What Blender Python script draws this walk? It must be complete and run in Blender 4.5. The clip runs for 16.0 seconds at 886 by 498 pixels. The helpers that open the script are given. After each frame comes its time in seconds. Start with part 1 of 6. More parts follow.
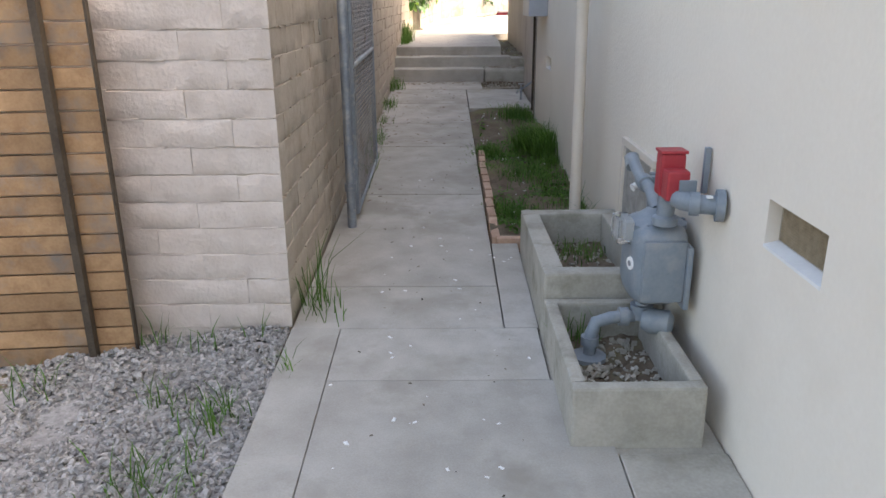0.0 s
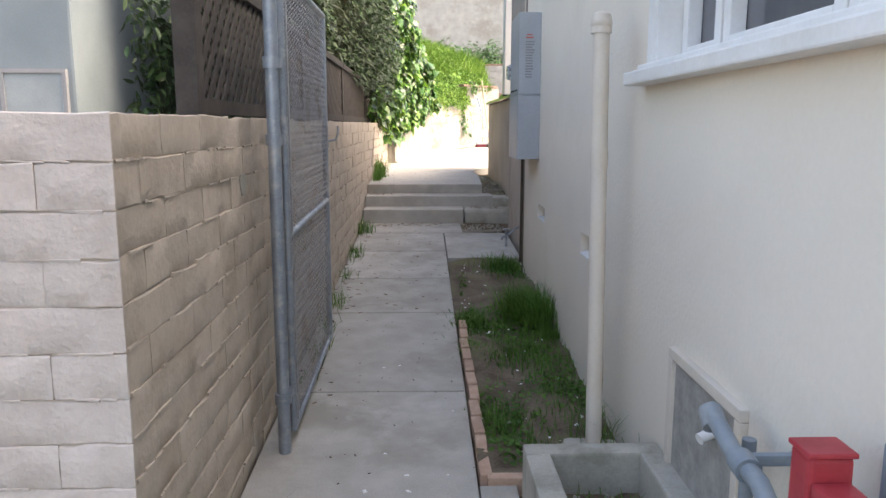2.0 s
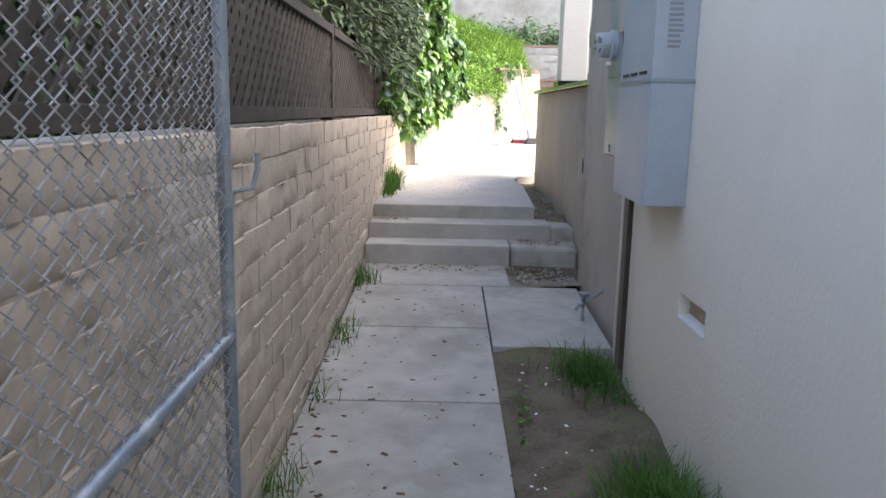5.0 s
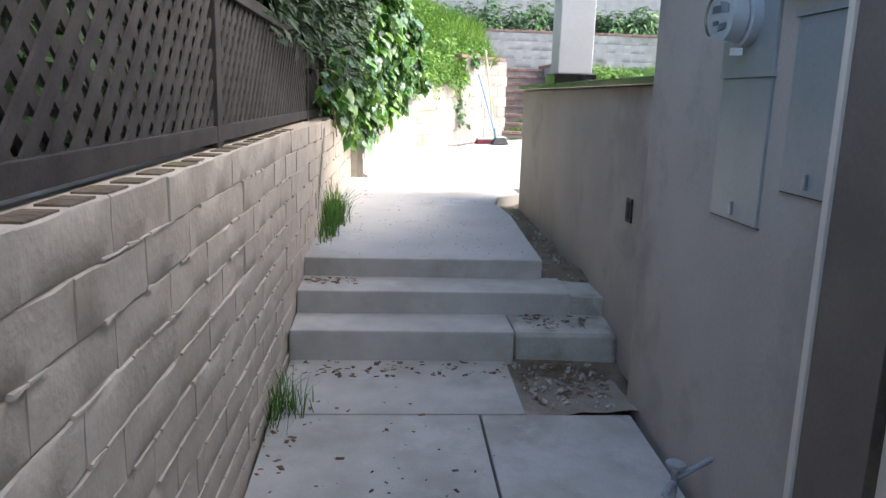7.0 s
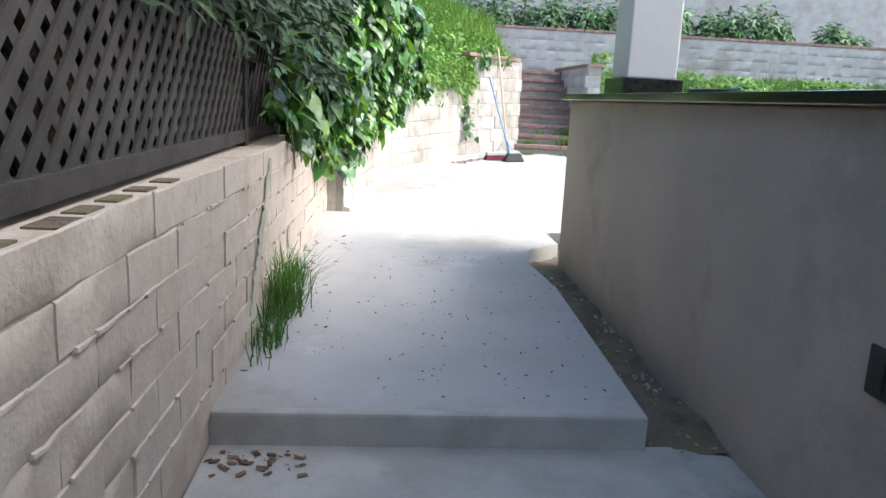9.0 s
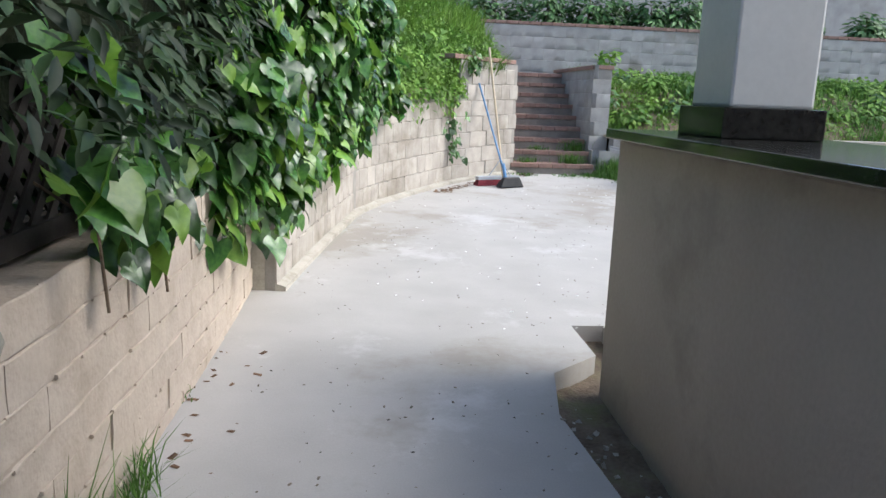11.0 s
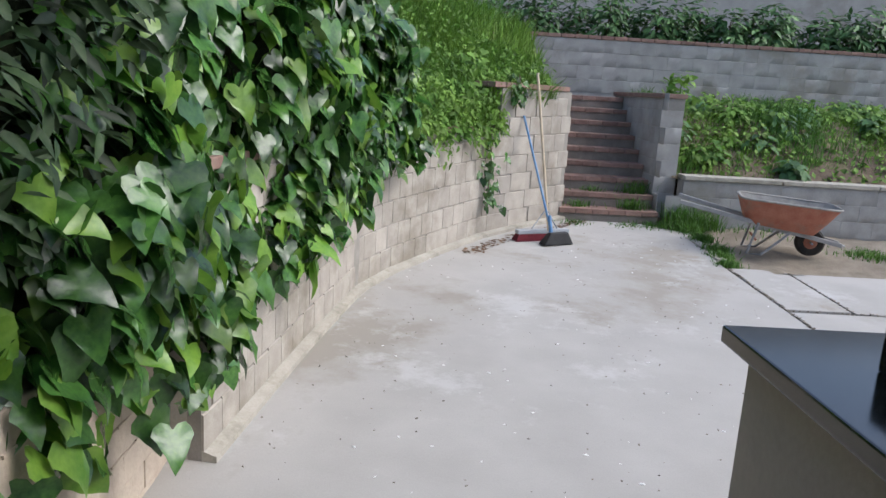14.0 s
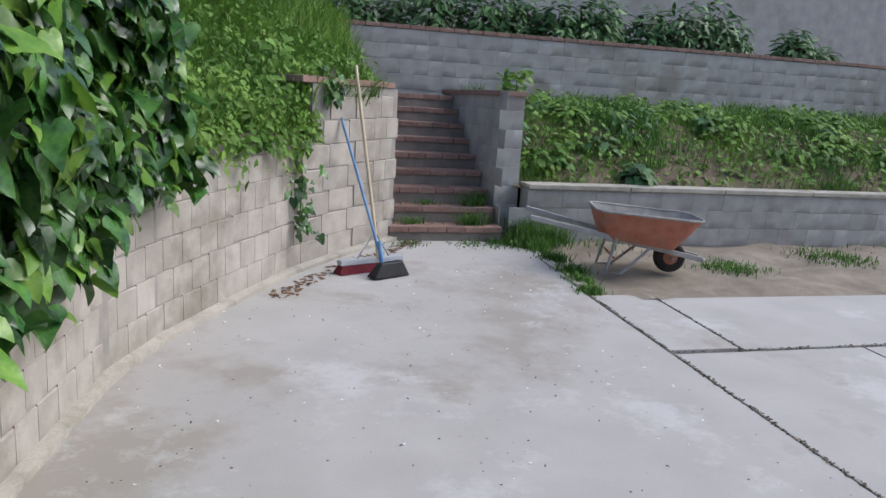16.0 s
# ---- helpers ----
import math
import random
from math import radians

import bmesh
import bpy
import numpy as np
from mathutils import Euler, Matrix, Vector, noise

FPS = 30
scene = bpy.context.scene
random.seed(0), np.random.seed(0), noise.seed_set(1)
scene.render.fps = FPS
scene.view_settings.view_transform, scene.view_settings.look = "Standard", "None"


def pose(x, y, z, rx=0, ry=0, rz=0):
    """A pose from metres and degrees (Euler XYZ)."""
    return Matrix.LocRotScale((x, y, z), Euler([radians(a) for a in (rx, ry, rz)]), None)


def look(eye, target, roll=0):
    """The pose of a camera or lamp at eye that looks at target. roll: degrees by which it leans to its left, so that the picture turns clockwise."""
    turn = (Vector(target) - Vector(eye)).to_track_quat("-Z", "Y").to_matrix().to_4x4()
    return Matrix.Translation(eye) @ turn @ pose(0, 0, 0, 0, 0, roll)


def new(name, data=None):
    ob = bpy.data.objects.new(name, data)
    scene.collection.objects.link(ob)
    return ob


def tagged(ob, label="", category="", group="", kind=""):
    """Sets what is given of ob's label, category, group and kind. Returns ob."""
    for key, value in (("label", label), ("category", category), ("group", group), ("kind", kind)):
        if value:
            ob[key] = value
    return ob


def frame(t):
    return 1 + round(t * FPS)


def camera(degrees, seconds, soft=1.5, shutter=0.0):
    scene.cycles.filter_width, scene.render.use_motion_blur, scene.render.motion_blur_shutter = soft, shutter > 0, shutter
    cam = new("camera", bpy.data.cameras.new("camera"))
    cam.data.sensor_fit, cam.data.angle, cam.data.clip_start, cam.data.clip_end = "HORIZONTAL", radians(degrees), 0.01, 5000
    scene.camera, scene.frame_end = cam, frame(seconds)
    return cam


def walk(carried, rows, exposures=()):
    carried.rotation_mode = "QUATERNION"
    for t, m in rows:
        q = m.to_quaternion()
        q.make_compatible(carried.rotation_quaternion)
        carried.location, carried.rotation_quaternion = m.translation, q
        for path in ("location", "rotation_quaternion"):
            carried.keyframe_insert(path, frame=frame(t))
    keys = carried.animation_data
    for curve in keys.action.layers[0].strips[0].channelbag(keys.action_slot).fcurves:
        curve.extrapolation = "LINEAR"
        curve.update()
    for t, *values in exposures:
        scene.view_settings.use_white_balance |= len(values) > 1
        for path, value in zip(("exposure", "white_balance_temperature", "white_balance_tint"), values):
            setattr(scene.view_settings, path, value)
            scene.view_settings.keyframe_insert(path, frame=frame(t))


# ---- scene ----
cam = camera(61.6, 16.0)
METRES, EYE, TILT, LEAN, TURN = 15.0, 1.53, 0.0, 0.0, 0.3
ROWS = [
    (0.0, 0.0, 0.0, 0.0, -0.15, -18.73, 0.43),
    (0.5, 0.0042, 0.0056, 0.0006, -0.32, -14.79, -1.4),
    (1.0, 0.0062, 0.0259, -0.0002, 0.5, -12.53, -0.58),
    (1.5, 0.0014, 0.0576, 0.004, -3.37, -11.29, -1.13),
    (2.0, 0.0031, 0.093, 0.0065, -1.77, -9.47, -0.07),
    (2.5, 0.0012, 0.1258, 0.0079, -0.84, -9.41, -0.45),
    (3.0, -0.0007, 0.1576, 0.0107, -4.18, -11.89, -1.43),
    (3.5, 0.0031, 0.1919, 0.0118, -2.26, -11.24, -1.75),
    (4.0, 0.0009, 0.2252, 0.0126, -0.04, -9.93, -1.2),
    (6.5, -0.0048, 0.4219, 0.0197, -0.01, -11.81, -1.2),
    (7.0, -0.0106, 0.4646, 0.0231, -4.24, -11.52, -1.81),
    (7.5, -0.0104, 0.5073, 0.0243, -4.37, -10.96, -1.05),
    (8.0, -0.0145, 0.5479, 0.0257, -5.74, -9.96, -2.4),
    (10.5, 0.0061, 0.7319, 0.0331, -2.54, -14.01, -3.73),
    (11.0, 0.0079, 0.7673, 0.0406, -5.74, -11.61, -2.15),
    (11.5, 0.016, 0.7897, 0.0481, -3.97, -9.57, -1.02),
    (12.0, 0.0243, 0.8041, 0.0588, 0.63, -11.38, -2.68),
    (12.5, 0.0225, 0.8194, 0.0612, -1.48, -10.96, -3.12),
    (13.0, 0.0197, 0.832, 0.0687, -2.41, -13.0, -3.17),
    (13.5, 0.0232, 0.8515, 0.067, -2.07, -11.85, -2.74),
    (14.0, 0.0295, 0.8766, 0.0686, -1.62, -12.2, -3.42),
    (14.5, 0.0302, 0.905, 0.0686, -7.92, -10.18, -2.76),
    (15.0, 0.0339, 0.9346, 0.0676, -8.52, -11.57, -1.92),
    (15.5, 0.0404, 0.9589, 0.0685, -7.52, -11.37, -3.14),
    (16.0, 0.0449, 0.9786, 0.0676, -15.26, -11.48, -3.38),
]
walk(cam, [(t, pose(0, 0, EYE, TILT, LEAN, TURN) @ pose(METRES * x, METRES * y, METRES * z, 90 + pitch, roll, yaw)) for t, x, y, z, yaw, pitch, roll in ROWS],
     [(0.0, 2.2, 7700, 13), (2.5, 2.3, 7300, 13), (4.0, 2.4, 7000, 12), (7.0, 2.05, 6100, 9), (8.0, 1.9, 5900, 7), (10.5, 1.3, 5800, 7), (11.5, 0.8, 5800, 7), (12.5, 0.68, 5750, 8), (14.0, 0.55, 5800, 9), (16.0, 0.38, 5750, 10)])

# ---- light ----
world = bpy.data.worlds.new("sky")
scene.world = world
world.use_nodes = True
wn, wl = world.node_tree.nodes, world.node_tree.links
sky = wn.new("ShaderNodeTexSky")
sky.sky_type, sky.sun_disc = "NISHITA", False
sky.sun_elevation, sky.sun_rotation = radians(46), radians(98)
sky.air_density, sky.dust_density, sky.ozone_density = 1.0, 4.0, 0.6
wl.new(sky.outputs[0], wn["Background"].inputs[0])
wn["Background"].inputs[1].default_value = 0.15
sun = new("sun", bpy.data.lights.new("sun", "SUN"))
sun.data.energy, sun.data.angle, sun.data.color = 0.95, radians(30), (1.0, 0.96, 0.9)
sun.matrix_world = look((10, -1.4, 10.5), (0, 0, 0))


# ---- materials ----
def mat(name, a, b, rough=0.8, scale=6.0, fine=60.0, bump=0.3, dist=0.004, metal=0.0, rand=0.0, stain=None, stain_scale=1.5, spec=0.3, leaf=0.0, edge=0.2, scuff=None):
    """A surface whose colour drifts from a to b at two scales, with fine relief, stains and a shift of its own per piece."""
    m = bpy.data.materials.new(name)
    m.use_nodes = True
    n, l = m.node_tree.nodes, m.node_tree.links
    p = n["Principled BSDF"]
    co = n.new("ShaderNodeTexCoord")
    geo = n.new("ShaderNodeNewGeometry")
    n1, n2 = n.new("ShaderNodeTexNoise"), n.new("ShaderNodeTexNoise")
    for q, s, d in ((n1, scale, 5.0), (n2, fine, 3.0)):
        q.inputs["Scale"].default_value, q.inputs["Detail"].default_value = s, d
        l.new(geo.outputs["Position"], q.inputs["Vector"])
    add = n.new("ShaderNodeMath")
    add.operation = "MULTIPLY_ADD"
    add.inputs[1].default_value = 0.45
    l.new(n2.outputs[0], add.inputs[0])
    l.new(n1.outputs[0], add.inputs[2])
    ramp = n.new("ShaderNodeMapRange")
    ramp.inputs[1].default_value, ramp.inputs[2].default_value = 0.5, 0.95
    l.new(add.outputs[0], ramp.inputs[0])
    mix = n.new("ShaderNodeMix")
    mix.data_type = "RGBA"
    mix.inputs[6].default_value, mix.inputs[7].default_value = (*a, 1), (*b, 1)
    l.new(ramp.outputs[0], mix.inputs[0])
    out = mix.outputs[2]
    if stain:
        n3 = n.new("ShaderNodeTexNoise")
        n3.inputs["Scale"].default_value, n3.inputs["Detail"].default_value = stain_scale, 8.0
        n3.inputs["Roughness"].default_value = 0.65
        l.new(geo.outputs["Position"], n3.inputs["Vector"])
        r3 = n.new("ShaderNodeMapRange")
        r3.inputs[1].default_value, r3.inputs[2].default_value = 0.52, 0.52 + edge
        l.new(n3.outputs[0], r3.inputs[0])
        m3 = n.new("ShaderNodeMix")
        m3.data_type = "RGBA"
        l.new(r3.outputs[0], m3.inputs[0])
        l.new(out, m3.inputs[6])
        m3.inputs[7].default_value = (*stain, 1)
        out = m3.outputs[2]
    if scuff:
        # pale worn patches with ragged edges and small dark pits
        for colour, size, lo, hi, most in ((scuff, 1.1, 0.57, 0.66, 0.75), (tuple(0.55 * c for c in a), 38.0, 0.66, 0.72, 0.6)):
            n4 = n.new("ShaderNodeTexNoise")
            n4.inputs["Scale"].default_value, n4.inputs["Detail"].default_value = size, 10.0
            n4.inputs["Roughness"].default_value = 0.72
            shift = n.new("ShaderNodeVectorMath")
            shift.inputs[1].default_value = (13.0, 7.0, size)
            l.new(geo.outputs["Position"], shift.inputs[0])
            l.new(shift.outputs[0], n4.inputs["Vector"])
            r4 = n.new("ShaderNodeMapRange")
            r4.inputs[1].default_value, r4.inputs[2].default_value, r4.inputs[4].default_value = lo, hi, most
            l.new(n4.outputs[0], r4.inputs[0])
            m4 = n.new("ShaderNodeMix")
            m4.data_type = "RGBA"
            l.new(r4.outputs[0], m4.inputs[0])
            l.new(out, m4.inputs[6])
            m4.inputs[7].default_value = (*colour, 1)
            out = m4.outputs[2]
    if rand:
        info = n.new("ShaderNodeObjectInfo")
        both = n.new("ShaderNodeMath")
        both.operation = "ADD"
        l.new(info.outputs["Random"], both.inputs[0])
        l.new(geo.outputs["Random Per Island"], both.inputs[1])
        fr = n.new("ShaderNodeMath")
        fr.operation = "FRACT"
        l.new(both.outputs[0], fr.inputs[0])
        mr = n.new("ShaderNodeMapRange")
        mr.inputs[3].default_value, mr.inputs[4].default_value = 1 - rand, 1 + rand
        l.new(fr.outputs[0], mr.inputs[0])
        hsv = n.new("ShaderNodeHueSaturation")
        l.new(mr.outputs[0], hsv.inputs["Value"])
        l.new(out, hsv.inputs["Color"])
        out = hsv.outputs[0]
    l.new(out, p.inputs["Base Color"])
    p.inputs["Roughness"].default_value, p.inputs["Metallic"].default_value = rough, metal
    p.inputs["Specular IOR Level"].default_value = spec
    if leaf:
        tr = n.new("ShaderNodeBsdfTranslucent")
        ms = n.new("ShaderNodeMixShader")
        ms.inputs[0].default_value = leaf
        l.new(out, tr.inputs[0])
        l.new(p.outputs[0], ms.inputs[1])
        l.new(tr.outputs[0], ms.inputs[2])
        l.new(ms.outputs[0], n["Material Output"].inputs[0])
    if bump:
        bp = n.new("ShaderNodeBump")
        bp.inputs["Strength"].default_value, bp.inputs["Distance"].default_value = bump, dist
        l.new(add.outputs[0], bp.inputs["Height"])
        l.new(bp.outputs[0], p.inputs["Normal"])
    return m


def simple_glass(name):
    m = bpy.data.materials.new(name)
    m.use_nodes = True
    p = m.node_tree.nodes["Principled BSDF"]
    p.inputs["Transmission Weight"].default_value, p.inputs["Roughness"].default_value = 1.0, 0.05
    p.inputs["Base Color"].default_value = (0.8, 0.83, 0.85, 1)
    return m


CONCRETE = mat("concrete", (0.355, 0.332, 0.29), (0.47, 0.445, 0.395), 0.9, 5, 130, 0.6, 0.004, stain=(0.325, 0.30, 0.255), stain_scale=1.3, rand=0.05, edge=0.12, scuff=(0.50, 0.48, 0.44))
PATIO = mat("patio_concrete", (0.38, 0.365, 0.34), (0.45, 0.435, 0.41), 0.85, 2.2, 140, 0.5, 0.003, stain=(0.325, 0.30, 0.26), stain_scale=0.55, edge=0.09, scuff=(0.52, 0.515, 0.50))
OLD_CONCRETE = mat("old_concrete", (0.33, 0.31, 0.26), (0.47, 0.44, 0.38), 0.95, 5, 70, 0.5, 0.006, stain=(0.22, 0.21, 0.16), stain_scale=4)
STUCCO = mat("cream_stucco", (0.74, 0.67, 0.57), (0.79, 0.72, 0.62), 0.92, 1.2, 45, 0.55, 0.012, stain=(0.71, 0.64, 0.54), stain_scale=1.0)
GREY_STUCCO = mat("taupe_stucco", (0.37, 0.33, 0.29), (0.45, 0.405, 0.36), 0.9, 1.5, 50, 0.4, 0.006, stain=(0.28, 0.25, 0.22), stain_scale=1.4)
PAINTED = mat("painted_masonry", (0.475, 0.40, 0.32), (0.555, 0.475, 0.385), 0.85, 11, 55, 0.55, 0.012, rand=0.03, stain=(0.40, 0.325, 0.25), stain_scale=3)
PINK_PAINT = mat("pinkish_painted_masonry", (0.55, 0.475, 0.42), (0.63, 0.555, 0.495), 0.85, 11, 55, 0.9, 0.012, rand=0.02, stain=(0.50, 0.425, 0.36), stain_scale=3)
BLOCK = mat("block", (0.33, 0.30, 0.26), (0.45, 0.415, 0.365), 0.95, 6, 120, 0.6, 0.004, rand=0.09, stain=(0.26, 0.232, 0.19), stain_scale=1.6, edge=0.14)
GREY_BLOCK = mat("grey_block", (0.29, 0.288, 0.28), (0.39, 0.388, 0.375), 0.95, 5, 100, 0.5, 0.004, rand=0.05, stain=(0.25, 0.24, 0.215), stain_scale=1.1, edge=0.14)
MORTAR = mat("mortar", (0.24, 0.225, 0.20), (0.33, 0.31, 0.28), 0.95, 8, 100, 0.4)
RED_BRICK = mat("red_brick", (0.21, 0.13, 0.105), (0.31, 0.205, 0.17), 0.9, 12, 90, 0.5, rand=0.15, stain=(0.26, 0.20, 0.16), stain_scale=8)
SOIL = mat("soil", (0.095, 0.07, 0.047), (0.21, 0.165, 0.118), 1.0, 6, 50, 0.9, 0.02, stain=(0.12, 0.13, 0.045), stain_scale=3)
DUST = mat("dusty_ground", (0.19, 0.158, 0.12), (0.30, 0.26, 0.205), 1.0, 4, 60, 0.8, 0.015, stain=(0.19, 0.165, 0.12), stain_scale=3)
GRAVEL = mat("gravel", (0.23, 0.22, 0.205), (0.40, 0.38, 0.36), 0.9, 30, 120, 0.4, rand=0.35)
WOOD = mat("stained_wood", (0.25, 0.145, 0.075), (0.38, 0.24, 0.13), 0.65, 14, 80, 0.4, 0.004, rand=0.2, stain=(0.19, 0.165, 0.145), stain_scale=5)
DARK_WOOD = mat("dark_wood", (0.05, 0.038, 0.028), (0.09, 0.07, 0.05), 0.8, 10, 80, 0.3)
LATTICE = mat("weathered_lattice", (0.034, 0.029, 0.026), (0.062, 0.054, 0.048), 0.85, 8, 90, 0.4, 0.003, rand=0.12)
GALV = mat("galvanised_steel", (0.25, 0.285, 0.33), (0.36, 0.40, 0.44), 0.45, 12, 90, 0.15, 0.001, metal=0.65, stain=(0.55, 0.55, 0.53), stain_scale=9)
WIRE = mat("galvanised_wire", (0.27, 0.28, 0.29), (0.39, 0.40, 0.41), 0.5, 30, 100, 0.0, metal=0.2, stain=(0.20, 0.15, 0.11), stain_scale=6)
METER_GREY = mat("grey_enamel", (0.19, 0.225, 0.255), (0.25, 0.285, 0.31), 0.45, 10, 70, 0.15, 0.002, stain=(0.30, 0.31, 0.31), stain_scale=8)
RED_PAINT = mat("red_enamel", (0.36, 0.035, 0.045), (0.46, 0.06, 0.07), 0.4, 10, 60, 0.1, 0.001)
BOX_GREY = mat("box_grey", (0.34, 0.36, 0.385), (0.41, 0.43, 0.455), 0.45, 3, 60, 0.05, 0.001)
PANEL_GREY = mat("panel_grey", (0.27, 0.30, 0.31), (0.34, 0.37, 0.38), 0.4, 3, 60, 0.05, 0.001, metal=0.3)
WHITE = mat("white_paint", (0.70, 0.69, 0.66), (0.80, 0.79, 0.77), 0.55, 6, 60, 0.2, 0.002)
PIPE_CREAM = mat("cream_pipe", (0.62, 0.55, 0.46), (0.69, 0.62, 0.53), 0.6, 3, 60, 0.15, 0.002)
COLUMN = mat("column_paint", (0.60, 0.61, 0.61), (0.68, 0.69, 0.69), 0.6, 2, 40, 0.1, 0.002)
GRANITE = mat("black_granite", (0.008, 0.008, 0.008), (0.03, 0.03, 0.028), 0.12, 30, 200, 0.0, spec=0.5)
BLACK = mat("black_plastic", (0.012, 0.012, 0.014), (0.03, 0.03, 0.032), 0.5, 10, 60, 0.1)
DARK = mat("dark_void", (0.01, 0.009, 0.008), (0.02, 0.018, 0.015), 0.9)
IVY = mat("ivy_leaf", (0.02, 0.066, 0.018), (0.085, 0.20, 0.035), 0.27, 9, 60, 0.3, 0.006, rand=0.65, leaf=0.2, spec=0.6)
IVY_NEW = mat("young_ivy_leaf", (0.085, 0.205, 0.02), (0.20, 0.34, 0.045), 0.32, 9, 60, 0.25, 0.005, rand=0.4, leaf=0.3, spec=0.6)
SHRUB = mat("shrub_leaf", (0.014, 0.034, 0.013), (0.042, 0.07, 0.026), 0.5, 9, 60, 0.1, 0.002, rand=0.6, leaf=0.08, spec=0.22)
GRASS = mat("grass", (0.05, 0.13, 0.02), (0.13, 0.25, 0.045), 0.6, 3, 30, 0.0, rand=0.35, leaf=0.3)
WEED = mat("bank_weed", (0.085, 0.19, 0.025), (0.21, 0.34, 0.06), 0.6, 2, 20, 0.0, rand=0.4, leaf=0.3)
BUSH = mat("bush_leaf", (0.045, 0.11, 0.035), (0.10, 0.20, 0.06), 0.5, 2, 20, 0.0, rand=0.45, leaf=0.15)
# near-black green for foliage cores: the shade between leaves put into colour
LEAF_SHADE = mat("leaf_shade", (0.008, 0.012, 0.006), (0.028, 0.034, 0.018), 0.95, 9, 50, 0.9, 0.02, spec=0.1)
BARK = mat("bark", (0.10, 0.07, 0.045), (0.20, 0.15, 0.10), 0.95, 20, 80, 0.8, 0.01)
DRY_LEAF = mat("dry_leaf", (0.09, 0.052, 0.032), (0.19, 0.118, 0.07), 0.9, 20, 80, 0.2, rand=0.4)
LITTER = mat("litter", (0.10, 0.08, 0.06), (0.2, 0.17, 0.13), 0.95, 20, 80, 0.2, rand=0.6)
BARROW_RED = mat("worn_red_paint", (0.36, 0.12, 0.075), (0.47, 0.21, 0.14), 0.7, 9, 70, 0.3, 0.002, stain=(0.30, 0.20, 0.15), stain_scale=7)
BARROW_IN = mat("cement_crust", (0.26, 0.25, 0.23), (0.40, 0.38, 0.35), 0.95, 12, 60, 0.5, 0.004)
GREY_WOOD = mat("grey_wood", (0.26, 0.26, 0.26), (0.38, 0.38, 0.37), 0.85, 10, 70, 0.3, 0.002)
RUBBER = mat("rubber", (0.02, 0.02, 0.02), (0.05, 0.045, 0.04), 0.85, 12, 60, 0.3)
BLUE_PAINT = mat("blue_enamel", (0.10, 0.22, 0.42), (0.16, 0.30, 0.52), 0.4, 10, 60, 0.0)
PALE_WOOD = mat("pale_wood", (0.50, 0.40, 0.27), (0.60, 0.50, 0.36), 0.6, 12, 80, 0.1, 0.001)
BRISTLE = mat("red_bristle", (0.09, 0.012, 0.018), (0.15, 0.02, 0.03), 0.9, 60, 200, 0.5, 0.004)
BLUE_WALL = mat("blue_grey_stucco", (0.165, 0.20, 0.22), (0.20, 0.235, 0.255), 0.9, 2, 50, 0.4, 0.005)
GLASS = simple_glass("glass")
WINDOW_GLASS = mat("window_glass", (0.10, 0.10, 0.11), (0.15, 0.15, 0.16), 0.08, 2, 10, 0.0, spec=0.6)
MESH = mat("vent_mesh", (0.26, 0.20, 0.13), (0.40, 0.32, 0.22), 0.7, 40, 200, 0.6, 0.003, metal=0.3)
BOARD = mat("vent_board", (0.35, 0.27, 0.19), (0.47, 0.38, 0.28), 0.85, 8, 70, 0.3)
STICKER = mat("sticker", (0.78, 0.78, 0.76), (0.82, 0.82, 0.8), 0.5, 5, 40, 0.0)
INK = mat("ink", (0.22, 0.22, 0.23), (0.27, 0.27, 0.28), 0.6, 5, 40, 0.0)
RED_INK = mat("red_ink", (0.45, 0.12, 0.10), (0.5, 0.16, 0.13), 0.6, 5, 40, 0.0)
CAR_WHITE = mat("car_cover", (0.66, 0.68, 0.68), (0.75, 0.77, 0.77), 0.4, 2, 30, 0.1)


